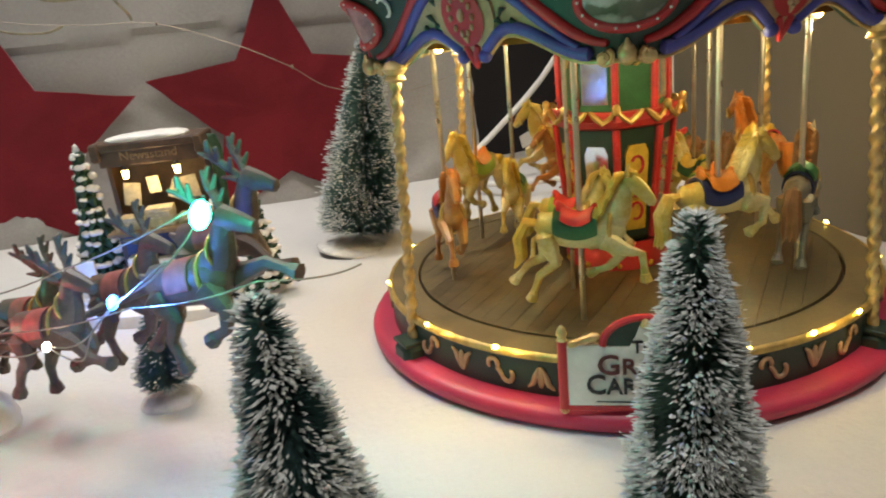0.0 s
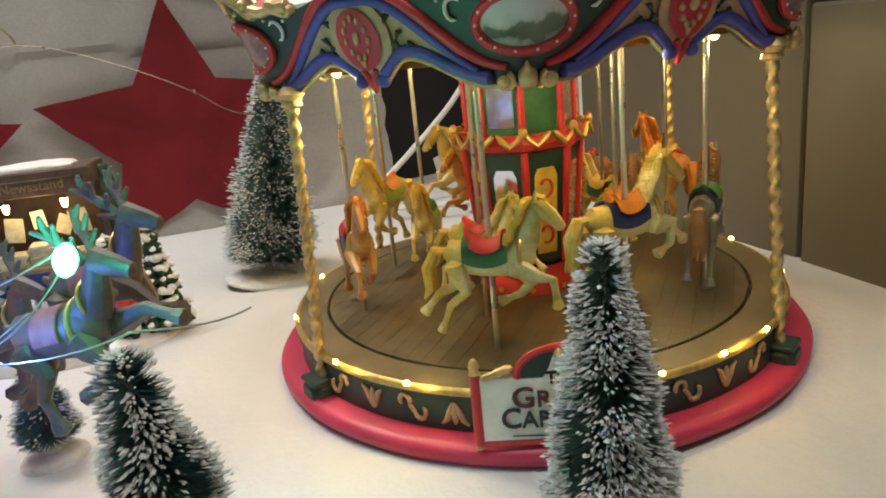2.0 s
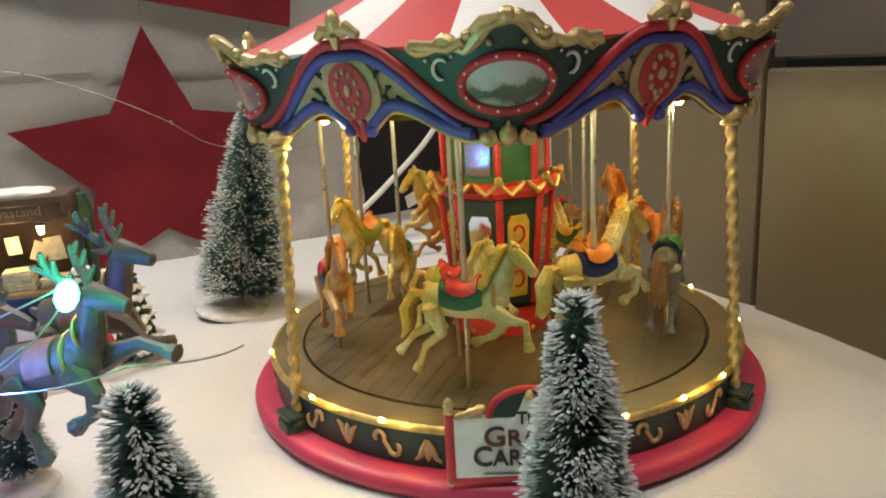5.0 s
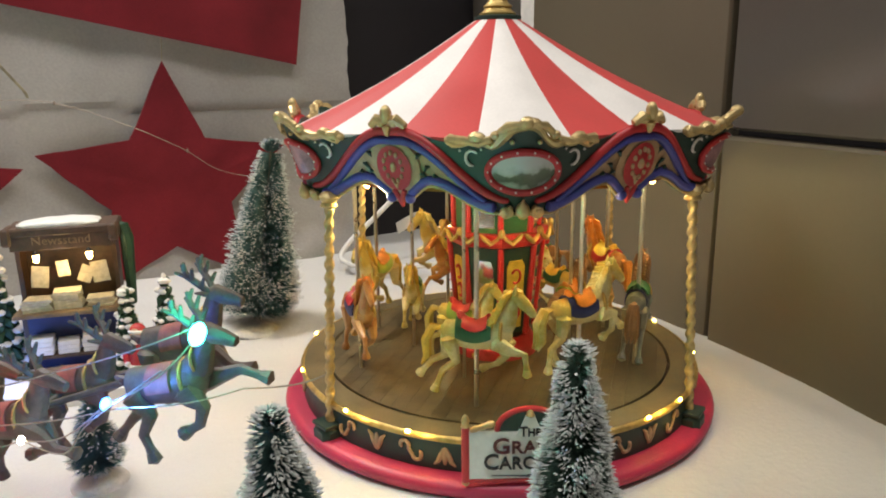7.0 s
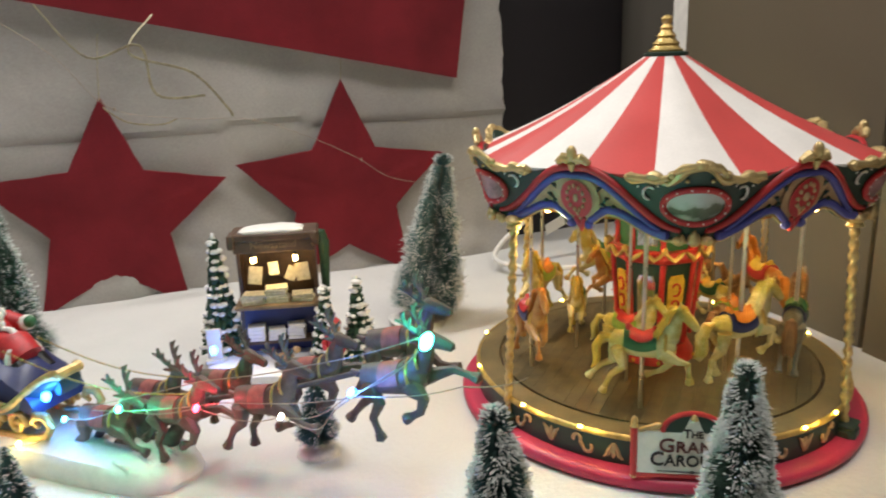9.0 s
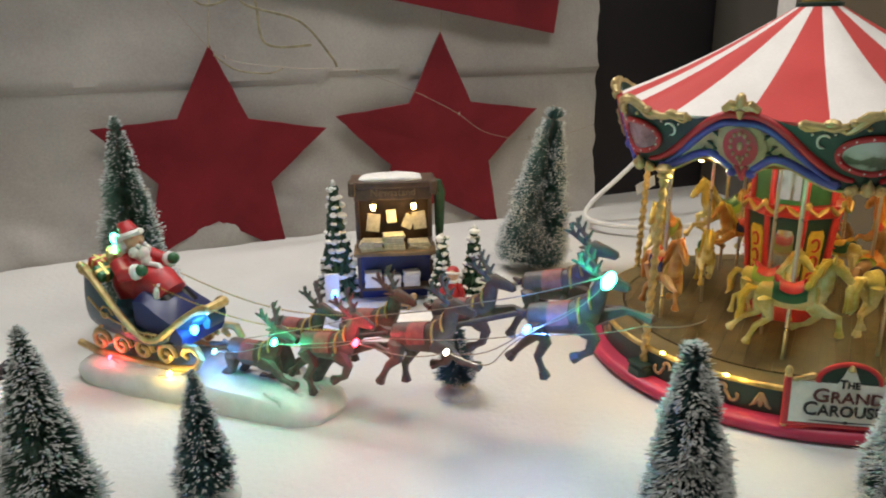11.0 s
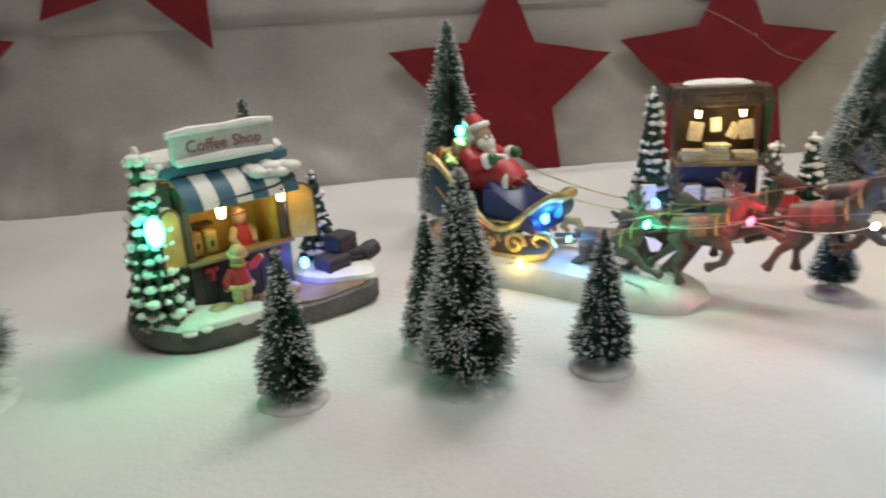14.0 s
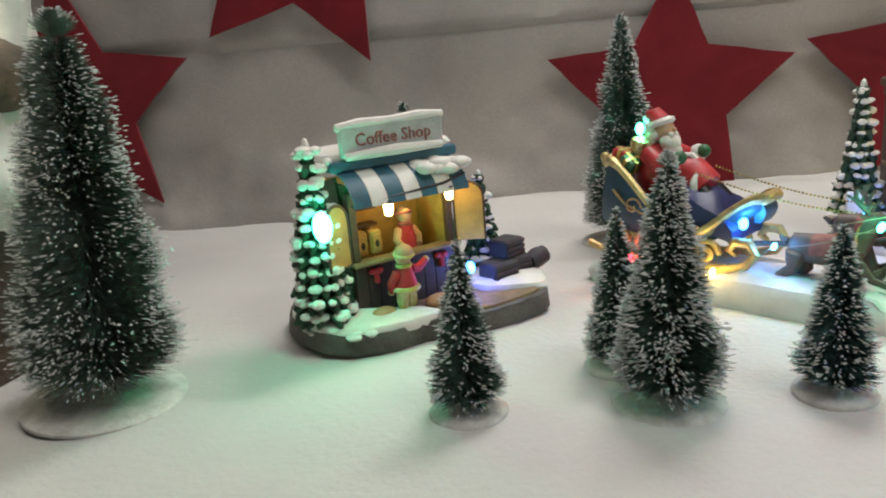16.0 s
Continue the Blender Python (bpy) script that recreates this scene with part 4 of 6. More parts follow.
# name board standing on the base ring
SIGN = part("name_board", Kit().box((0, 0, 0.0145), (0.0580, 0.0016, 0.0250), bevel=0.0005), WHITE, CAR, "white name board with a red arched frame",
            m=pose(0.1290, 0.0040, 0.0098, 0, 0, 90) @ pose(0, 0, 0, -4, 0, 0))
k = Kit().box((0, 0.0002, 0.0010), (0.0600, 0.0026, 0.0022), bevel=0.0006)
for sg in (-1, 1):
    k.tube([(sg * 0.0300, 0, 0.0), (sg * 0.0300, 0, 0.0290)], 0.0019, 10)
k.tube([(0.0152 * math.cos(t), 0, 0.0265 + 0.0110 * math.sin(t)) for t in [math.pi * i / 18 for i in range(19)]], 0.0015, 8)
part("board_frame", k, RED, SIGN)
k = Kit().prism([(0.0150 * math.cos(math.pi * i / 16), 0.0105 * math.sin(math.pi * i / 16)) for i in range(17)], 0.0016, m=pose(0, 0.0008, 0.0262, 90))
part("arch", k, GREEN, SIGN)
k = Kit().prism([(-0.0064, -0.0010), (0.0064, -0.0010), (0.0036, 0.0042), (0.0020, 0.0085), (-0.0020, 0.0085), (-0.0036, 0.0042)], 0.0006, m=pose(0, -0.0008, 0.0262, 90))
part("bell", k, WHITE, SIGN)
for sg in (-1, 1):
    k = Kit().lathe([(0.0004, -0.002), (0.0022, -0.0012), (0.0015, 0.0), (0.0021, 0.0016), (0.0014, 0.0040), (0.0004, 0.0050)], 12, m=pose(sg * 0.0300, 0, 0.0300))
    part("finial", k, PALEGOLD, SIGN)
    part("foot_knob", Kit().ball((sg * 0.0300, 0, 0.0004), 0.0020, 8, 6), PALEGOLD, SIGN)
    k = Kit().tube([(sg * (0.0275 - 0.0018 * j), -0.0004, 0.0270 + 0.0006 * j) for j in range(7)], [0.0012, 0.0016, 0.0013, 0.0018, 0.0015, 0.0021, 0.0012], 8)
    part("leaf_scroll", k, PALEGOLD, SIGN)
part("keystone", Kit().tube([(0, -0.0016, 0.0345), (0, -0.0016, 0.0370)], [0.0022, 0.0012], 8), PALEGOLD, SIGN)
for word, size, z, squeeze in (("The", 0.0068, 0.0262, 0.92), ("Grand", 0.0112, 0.0188, 1.06), ("Carousel", 0.0112, 0.0108, 0.95)):
    ob = lettering("lettering", word, size, BLACK if word != "Grand" else DARKRED, SIGN, pose(0, -0.0016, z, 90), squeeze=squeeze)
    ob.data.small_caps_scale, ob.data.offset = 0.80, 0.00016
    for ch in range(1, len(word)):
        ob.data.body_format[ch].use_small_caps = True
k = Kit().tube([(-0.018, -0.0012, 0.0040), (0, -0.0012, 0.0036), (0.018, -0.0012, 0.0040)], [0.0002, 0.0005, 0.0002], 6)
k.ball((0, -0.0012, 0.0037), (0.0014, 0.0006, 0.0009), 8, 6)
part("flourish", k, BLACK, SIGN)


# ---- bottle-brush trees ----
def brush_tree(place, height, radius, seed, needles, snow=0.5, mat=None, lean=(0, 0), disc=0.92, top=0.14, clear=0.085, full=0.86):
    """A twisted-wire trunk with radial bristles, flocked tips and a frosted disc."""
    rnd = random.Random(seed)
    t = thing("brush_tree", pose(place[0], place[1], snow_height(place[0], place[1]) if len(place) < 3 else place[2], lean[0], lean[1], 0) @ pose(0, 0, 0, 0, 0, rnd.uniform(0, 360)),
              "flocked bottle-brush fir tree on a frosted disc", "tree", "bottle-brush trees")
    part("trunk", Kit().tube([(0, 0, 0.001), (0, 0, height * 0.99)], [0.0013, 0.0008], 6), WIRE, t)
    d = radius * disc
    k = Kit().lathe([(d * 1.0, -0.001), (d, 0.0006), (d * 0.95, 0.0020), (d * 0.7, 0.0034), (d * 0.3, 0.0048), (0.0018, 0.009)], 26)
    part("disc", k, FROSTDISC, t, "frosted white disc foot")
    nv, nf, bv, bf = [], [], [], []
    for i in range(needles):
        q = (i + rnd.random()) / needles
        q = 1 - math.sqrt(1 - q * 0.985) if rnd.random() < 0.7 else q
        z = height * (clear + (1 - clear) * q)
        a = rnd.uniform(0, 2 * math.pi)
        prof = radius * (top + (1 - top) * (1 - q) ** full)
        if q > 0.95:
            prof *= 1 - (q - 0.95) * 8
        if q < 0.07:
            prof *= 0.84 + 2.3 * q
        wob = 1 + 0.05 * math.sin(q * 29 + 2 * math.sin(a)) + 0.05 * math.sin(3 * a + q * 17 + seed)
        r = prof * wob * (rnd.uniform(0.84, 1.02) if rnd.random() < 0.93 else rnd.uniform(1.0, 1.13))
        up = rnd.uniform(-0.08, 0.24) * r + (0.5 * r if q > 0.93 else 0)
        ca, sa = math.cos(a), math.sin(a)
        wd = (0.00022 + 0.00010 * rnd.random()) * (1.35 if needles < 7000 else 1)
        n = len(nv)
        nv += [(0.2 * r * ca - wd * sa, 0.2 * r * sa + wd * ca, z + up * 0.12), (0.2 * r * ca + wd * sa, 0.2 * r * sa - wd * ca, z + up * 0.12), (r * ca, r * sa, z + up), (0.2 * r * ca, 0.2 * r * sa, z + up * 0.12 + wd * 1.6)]
        nf += [(n, n + 1, n + 2), (n + 3, n, n + 2)]
        clump = noise.noise((math.cos(a) * 2.0 + seed, math.sin(a) * 2.0, z / radius * 1.5)) + 0.5 * noise.noise((math.cos(a) * 6 + seed, math.sin(a) * 6, z / radius * 5))
        if rnd.random() < snow * (0.50 + 1.15 * clump):
            s = rnd.uniform(0.00026, 0.00048) * (1 if rnd.random() < 0.90 else 1.8)
            ln = rnd.uniform(0.0007, 0.0024)
            w1 = Vector((r * ca, r * sa, up * 0.9)).normalized()
            c = Vector((r * ca, r * sa, z + up)) - w1 * ln * 0.5
            side, top_ = Vector((-sa, ca, 0)), w1.cross(Vector((-sa, ca, 0)))
            n = len(bv)
            for d in (w1 * ln, -w1 * ln, side * s * 1.2, -side * s, top_ * s, -top_ * s * 0.8):
                bv.append(tuple(c + d))
            bf += [(n, n + 2, n + 4), (n, n + 4, n + 3), (n, n + 3, n + 5), (n, n + 5, n + 2), (n + 1, n + 4, n + 2), (n + 1, n + 3, n + 4), (n + 1, n + 5, n + 3), (n + 1, n + 2, n + 5)]
    part("bristles", Kit().add(nv, nf), mat or NEEDLE, t, smooth=False, kind="stuff")
    part("snow", Kit().add(bv, bf), FLOCK, t, "white flocking on the tips", smooth=False, kind="stuff")
    return t


brush_tree((0.0205, 0.2120), 0.1030, 0.0220, 1, 18000, 0.95, top=0.24)
brush_tree((-0.0865, 0.2270), 0.1060, 0.0245, 2, 16000, 0.85, NEEDLEBLUE, lean=(0, -3.5), top=0.2)
brush_tree((0.0045, 0.5980), 0.156, 0.0370, 3, 20000, 0.52, NEEDLEBLUE, lean=(0, 9), top=0.2)
brush_tree((-0.3365, 0.6120), 0.168, 0.0350, 4, 16000, 0.40, top=0.1)
brush_tree((-0.3605, 0.3465), 0.109, 0.0262, 5, 12000, 0.62, top=0.08)
brush_tree((-0.2905, 0.3500), 0.0735, 0.0186, 6, 5000, 0.40, NEEDLEBLUE, top=0.08)
brush_tree((-0.4465, 0.3415), 0.0780, 0.0190, 7, 5000, 0.40, top=0.06, full=0.95)
brush_tree((-0.3755, 0.3860), 0.0785, 0.0180, 8, 4500, 0.42, top=0.06)
brush_tree((-0.6275, 0.3690), 0.182, 0.0405, 9, 32000, 0.24, NEEDLEPALE, lean=(0, 4.2), top=0.13, disc=0.95, full=0.66)
brush_tree((-0.1350, 0.4020), 0.0470, 0.0155, 10, 3200, 0.25, NEEDLEBLUE, top=0.3, clear=0.2)
brush_tree((-0.4990, 0.6050), 0.118, 0.0240, 11, 6000, 0.35)


# ---- resin firs of the village pieces ----
def resin_fir(parent, x, y, z, height, radius, seed, name="fir", snow=1.0):
    rnd = random.Random(seed)
    k, s = Kit(), Kit()
    k.tube([(0, 0, 0), (0, 0, height * 0.9)], [radius * 0.45, radius * 0.1], 8)
    tiers = max(6, int(height / (radius * 0.42)))
    for i in range(tiers):
        q = i / (tiers - 1)
        zz, r = height * (0.08 + 0.84 * q), radius * (1 - 0.86 * q)
        n = max(5, int(11 * (1 - q) + 4))
        for j in range(n):
            a = 2 * math.pi * (j + 0.5 * (i % 2)) / n + rnd.uniform(-0.15, 0.15)
            rr = r * rnd.uniform(0.85, 1.1)
            e = (rr * math.cos(a), rr * math.sin(a), zz - height * 0.035)
            k.tube([(0.2 * rr * math.cos(a), 0.2 * rr * math.sin(a), zz + height * 0.03), (0.7 * rr * math.cos(a), 0.7 * rr * math.sin(a), zz + height * 0.005), e],
                   [radius * 0.16, radius * 0.2, radius * 0.06], 5)
            if rnd.random() < 0.75 * snow:
                g = radius * rnd.uniform(0.12, 0.25)
                for _ in range(2):
                    o = g * 0.6
                    s.ball((0.80 * rr * math.cos(a) + rnd.uniform(-o, o), 0.80 * rr * math.sin(a) + rnd.uniform(-o, o), zz + height * 0.012 + rnd.uniform(-o, o) * 0.5), (g * rnd.uniform(0.7, 1.1), g * rnd.uniform(0.7, 1.1), g * 0.6), 7, 5)
    s.ball((0, 0, height * 0.95), (radius * 0.13, radius * 0.13, height * 0.06), 7, 5)
    f = part(name, k, FOLIAGE, parent, "snow-laden resin fir tree", m=pose(x, y, z))
    part("snow", s, WHITE, f)
    return f


def lantern(parent, x, y, z, s=1.0):
    k = Kit().lathe([(0.0004, 0.0), (0.0017 * s, 0.0006), (0.0021 * s, 0.0030 * s), (0.0024 * s, 0.0062 * s), (0.0008, 0.0072 * s)], 10)
    ln = part("lantern", k, LEDWARM, parent, "small glowing lantern", m=pose(x, y, z))
    part("lantern_cap", Kit().lathe([(0.0028 * s, 0.0062 * s), (0.0014 * s, 0.0084 * s), (0.0003, 0.0094 * s)], 10), BLACK, ln)
    return ln


def blob_outline(points, seed, amp=0.002, sub=6):
    """A closed outline through points, rounded and slightly uneven."""
    rnd, out, n = random.Random(seed), [], len(points)
    for i in range(n):
        p0, p1, p2, p3 = (Vector(points[(i + d) % n]) for d in (-1, 0, 1, 2))
        for j in range(sub):
            t = j / sub
            v = 0.5 * ((2 * p1) + (p2 - p0) * t + (2 * p0 - 5 * p1 + 4 * p2 - p3) * t * t + (3 * p1 - p0 - 3 * p2 + p3) * t ** 3)
            out.append((v.x + rnd.uniform(-amp, amp), v.y + rnd.uniform(-amp, amp)))
    return out


def slab(outline, levels, cap=True):
    """A heap from an outline: levels of (shrink about its middle, z)."""
    cx, cy = sum(p[0] for p in outline) / len(outline), sum(p[1] for p in outline) / len(outline)
    n, verts, faces = len(outline), [], []
    for sh, z in levels:
        verts += [(cx + (x - cx) * sh, cy + (y - cy) * sh, z + 0.0006 * noise.noise((x * 90, y * 90, z * 200))) for x, y in outline]
    for q in range(len(levels) - 1):
        faces += [(q * n + i, q * n + (i + 1) % n, (q + 1) * n + (i + 1) % n, (q + 1) * n + i) for i in range(n)]
    if cap:
        verts.append((cx, cy, levels[-1][1] + 0.0006))
        o = (len(levels) - 1) * n
        faces += [(o + i, o + (i + 1) % n, len(verts) - 1) for i in range(n)]
    return Kit().add(verts, faces)


# ---- coffee shop: x along its counter, y into it ----
SHOP = thing("coffee_shop", pose(-0.4831, 0.4518, snow_height(-0.4831, 0.4518) - 0.001, 0, 0, 37), "lit miniature coffee kiosk with striped snowy awning on rock", "village house")
rim = blob_outline([(-0.065, 0.012), (-0.052, -0.018), (-0.028, -0.028), (-0.004, -0.030), (0.026, -0.041), (0.066, -0.039), (0.080, -0.026), (0.096, 0.002), (0.086, 0.028), (0.040, 0.052), (-0.040, 0.062), (-0.060, 0.045)], 3, 0.0006)
part("rock_base", slab(rim, [(0.96, 0.0), (1.00, 0.003), (0.99, 0.009), (0.975, 0.0125)]), ROCK, SHOP, "rough grey rock base")
snow1 = blob_outline([(-0.062, 0.012), (-0.050, -0.016), (-0.028, -0.026), (-0.004, -0.028), (0.004, -0.022), (-0.016, -0.014), (-0.030, 0.004), (-0.034, 0.050), (-0.056, 0.044)], 4, 0.0006)
part("snow_patch", slab(snow1, [(1.0, 0.010), (1.02, 0.0125), (0.97, 0.0155), (0.75, 0.0180)]), WHITE, SHOP)
snow2 = blob_outline([(0.042, -0.006), (0.058, -0.024), (0.074, -0.030), (0.084, -0.018), (0.093, 0.004), (0.080, 0.026), (0.046, 0.040), (0.036, 0.030)], 6, 0.0006)
part("snow_patch", slab(snow2, [(1.0, 0.0115), (1.02, 0.0135), (0.97, 0.0165), (0.75, 0.0185)]), WHITE, SHOP)
path = blob_outline([(-0.026, -0.012), (0.006, -0.024), (0.028, -0.036), (0.062, -0.034), (0.066, -0.028), (0.040, -0.012), (0.032, 0.004), (-0.030, 0.006)], 8, 0.0004)
part("boardwalk", slab(path, [(1.0, 0.0105), (1.0, 0.0135), (0.98, 0.0140)]), DIRT, SHOP, "brown worn boardwalk")
# hut: curved wagon sides, counter opening in front
W2, D2, H1 = 0.033, 0.040, 0.082
k = Kit()
k.box((0, 0.004, 0.028), (2 * W2, 0.003, 0.030), bevel=0.0006)
part("counter_wall", k, BROWN, SHOP, "dark brown panelled counter front")
for i in range(9):
    part("plank", Kit().box((-W2 + 0.0036 + i * 0.0073, 0.0018, 0.028), (0.0070, 0.0014, 0.028), bevel=0.0002), WOODDARK, SHOP)
part("counter_top", Kit().box((0.0, 0.0015, 0.0440), (2 * W2 + 0.004, 0.010, 0.0022), bevel=0.0006), DIRT, SHOP)
part("back_wall", Kit().box((0, D2, 0.050), (2 * W2, 0.003, 0.076), bevel=0.0006), OCHRE, SHOP)
# left wall is green instead of ochre: green bulb light as colour
for sg in (-1, 1):
    part("side_wall", Kit().box((sg * (W2 - 0.0013), 0.022, 0.050), (0.003, 0.036, 0.076), bevel=0.0006), OCHRE if sg > 0 else MIDGREEN, SHOP)
part("post", Kit().box((-W2 + 0.0022, 0.003, 0.063), (0.0046, 0.004, 0.040), bevel=0.0006), BROWN, SHOP)
part("post", Kit().box((W2 - 0.0022, 0.003, 0.063), (0.0046, 0.004, 0.040), bevel=0.0006), BROWN, SHOP)
part("lintel", Kit().box((0, 0.003, 0.0815), (2 * W2, 0.005, 0.005), bevel=0.0006), BROWN, SHOP)
k = Kit()
for j, z in enumerate((0.048, 0.058, 0.068)):
    k.box((-0.016, 0.033, z), (0.026, 0.009, 0.0014))
part("shelf", k, BROWN, SHOP)
k = Kit()
for x in (-0.024, -0.015):
    k.box((x, 0.012, 0.0525), (0.0075, 0.008, 0.014), bevel=0.0008).box((x, 0.0075, 0.053), (0.005, 0.002, 0.008))
part("coffee_machine", k, OCHRE, SHOP, "yellow coffee machine with black ovals for shaded niches")
# raised black ovals stand for the shade inside the machine's niches
k = Kit()
for x in (-0.024, -0.015):
    k.ball((x, 0.0072, 0.052), (0.0020, 0.0010, 0.0036), 8, 6)
part("niche", k, BLACK, SHOP)
# open shutters
for x, a, mt in ((-W2 - 0.001, 205, OCHRE), (W2 + 0.001, -36, OCHRE)):
    sh = part("shutter", Kit().prism(arc((0.009, 0.026), 0.008, 0, 180, 10)[0:] + [(0.001, 0.0), (0.017, 0.0)], 0.0016, m=pose(0, 0, 0, 90)), mt, SHOP, "yellow arched shutter standing open", m=pose(x, 0.001, 0.045, 0, 0, a))
    k = Kit().tube([(p[0], -0.0004, p[1]) for p in arc((0.009, 0.026), 0.0085, 0, 180, 10) + [(0.0005, 0.0), (0.0175, 0.0), (0.0175, 0.026)]], 0.0010, 6)
    part("shutter_frame", k, BROWN, sh)


# striped awning in strips, bent over the front edge
def awn(p, q, off=0.0):
    x = -0.036 + 0.072 * p
    t = q * 1.25
    y, z = 0.008 - 0.022 * math.sin(t * 1.1), 0.0965 - 0.013 * (1 - math.cos(t * 1.2)) - 0.004 * t
    return (x, y - off * 0.5, z - off)


for i in range(7):
    u0, u1 = i / 7, (i + 1) / 7 - 0.004
    k = Kit().grid(lambda p, q: awn(u0 + (u1 - u0) * p, q), 3, 8, lambda p, q: awn(u0 + (u1 - u0) * p, q, 0.0016))
    part("awning_strip", k, TEAL if i % 2 == 0 else WHITE, SHOP)
# end walls carry the green bulb's light in their colour
k = Kit()
for sg in (-1, 1):
    k.prism([(0.012, 0.092), (0.040, 0.086), (0.041, 0.012), (0.006, 0.012), (0.004, 0.05)], 0.0015, m=pose(sg * 0.0345, 0, 0, 90, 0, 90))
part("end_wall", k, MIDGREEN, SHOP, "end walls coloured green like the bulb's light on them")
part("roof", Kit().box((0, 0.0225, 0.0985), (0.080, 0.042, 0.0058), m=pose(0, 0, 0), bevel=0.0012), TEAL, SHOP, "teal roof slab")
rs = blob_outline([(-0.040, 0.008), (0.000, 0.005), (0.038, 0.008), (0.040, 0.040), (0.0, 0.044), (-0.041, 0.040)], 12, 0.0012)
part("roof_snow", slab(rs, [(0.98, 0.100), (1.02, 0.1025), (0.98, 0.1050), (0.8, 0.1065)]), WHITE, SHOP)
rnd = random.Random(17)
for i in range(18):
    part("awning_snow", Kit().ball((rnd.uniform(0.010, 0.036), rnd.uniform(-0.010, 0.004), 0.0915 + rnd.uniform(-0.0015, 0.0015)), (rnd.uniform(0.005, 0.008), rnd.uniform(0.0045, 0.007), rnd.uniform(0.0030, 0.0044)), 12, 8), WHITE, SHOP, "lump of snow on the awning")
k = Kit()
for i in range(34):
    x = rnd.uniform(-0.040, 0.036)
    k.ball((x, 0.0075 + rnd.uniform(-0.0015, 0.003), 0.1015 + rnd.uniform(-0.0012, 0.001)), (rnd.uniform(0.002, 0.0045), 0.0026, rnd.uniform(0.0014, 0.0028)), 9, 6)
part("eave_snow", k, WHITE, SHOP, "lumpy snow along the roof edge")
k = Kit()
for i in range(40):
    a = rnd.uniform(0, 1)
    p = Vector((-0.060, 0.010, 0)).lerp(Vector((-0.046, -0.019, 0)), a * 2) if a < 0.5 else Vector((-0.046, -0.019, 0)).lerp(Vector((-0.004, -0.026, 0)), a * 2 - 1)
    k.ball((p.x + rnd.uniform(-0.002, 0.004), p.y + rnd.uniform(-0.001, 0.006), 0.0125 + rnd.uniform(-0.002, 0.0015)), (rnd.uniform(0.003, 0.006), rnd.uniform(0.003, 0.005), rnd.uniform(0.0015, 0.003)), 9, 6)
part("drift_snow", k, WHITE, SHOP, "lumpy snow on the rock edge")
SB = part("sign_board", Kit().box((0, 0, 0.0085), (0.064, 0.0040, 0.0165), bevel=0.0012), SIGNGREY, SHOP, "pale sign board capped with snow", m=pose(-0.001, 0.003, 0.1025))
k = Kit().tube([(-0.033, 0, 0.0165), (-0.02, 0, 0.0176), (0.0, 0.0003, 0.0172), (0.018, 0, 0.0180), (0.033, 0, 0.0172)], [0.0022, 0.0028, 0.0025, 0.0029, 0.0021], 8)
k.tube([(-0.03, -0.002, 0.0008), (0, -0.003, 0.0014), (0.03, -0.002, 0.0006)], [0.0022, 0.0032, 0.0022], 8)
part("snow_cap", k, WHITE, SB)
lettering("lettering", "Coffee Shop", 0.0095, BRICK, SB, pose(0, -0.0023, 0.0088, 90), "red painted letters")
lantern(SHOP, -0.0155, -0.012, 0.0705, 1.15)
lantern(SHOP, 0.0240, -0.011, 0.0725, 1.15)
k = Kit().tube([(-0.036, -0.010, 0.079), (-0.02, -0.0125, 0.0805), (0.0, -0.0125, 0.0815), (0.02, -0.0125, 0.083), (0.036, -0.010, 0.086)], 0.0009, 6)
part("garland", k, BLACK, SHOP)
resin_fir(SHOP, -0.0500, 0.0080, 0.012, 0.103, 0.0195, 21, snow=1.25)
resin_fir(SHOP, 0.0667, 0.0208, 0.012, 0.068, 0.0150, 23)
for c, s, rz in (((0.060, -0.004, 0.0215), (0.020, 0.016, 0.011), 6), ((0.077, 0.001, 0.0215), (0.016, 0.015, 0.011), -10), ((0.072, 0.003, 0.0325), (0.018, 0.015, 0.011), 14)):
    cr = part("crate", Kit().box((0, 0, 0), s, bevel=0.0012), CRATE, SHOP, "dark slate-coloured crate", m=pose(*c, 0, 0, rz))
    for j in (-1, 0, 1):
        part("slat", Kit().box((0, -s[1] / 2 - 0.0003, j * s[2] * 0.31), (s[0] * 0.94, 0.0010, s[2] * 0.24), bevel=0.0002), CRATE, cr)
k = Kit().lathe([(0.0003, 0.0), (0.0050, 0.0), (0.0062, 0.004), (0.0064, 0.007), (0.0055, 0.0125), (0.0003, 0.0128)], 16, m=pose(0.0905, -0.004, 0.0225, 0, 78, 0) @ pose(0, 0, -0.006))
part("barrel", k, CRATE, SHOP, "dark barrel lying on its side")
for x, y, r in ((-0.024, -0.011, 0.006), (0.010, -0.014, 0.007), (0.022, -0.012, 0.006)):
    part("sack", Kit().ball((x, y, 0.0165), (r * 1.3, r, 0.0042), 12, 8), TAN, SHOP)
for x in (-0.021, 0.022):
    part("bow", Kit().ball((x - 0.002, -0.0002, 0.0385), (0.0026, 0.0014, 0.0020), 8, 6).ball((x + 0.002, -0.0002, 0.0385), (0.0026, 0.0014, 0.0020), 8, 6).tube([(x, -0.0002, 0.038), (x, -0.0004, 0.032)], [0.0014, 0.0018], 6), CLOTHRED, SHOP)


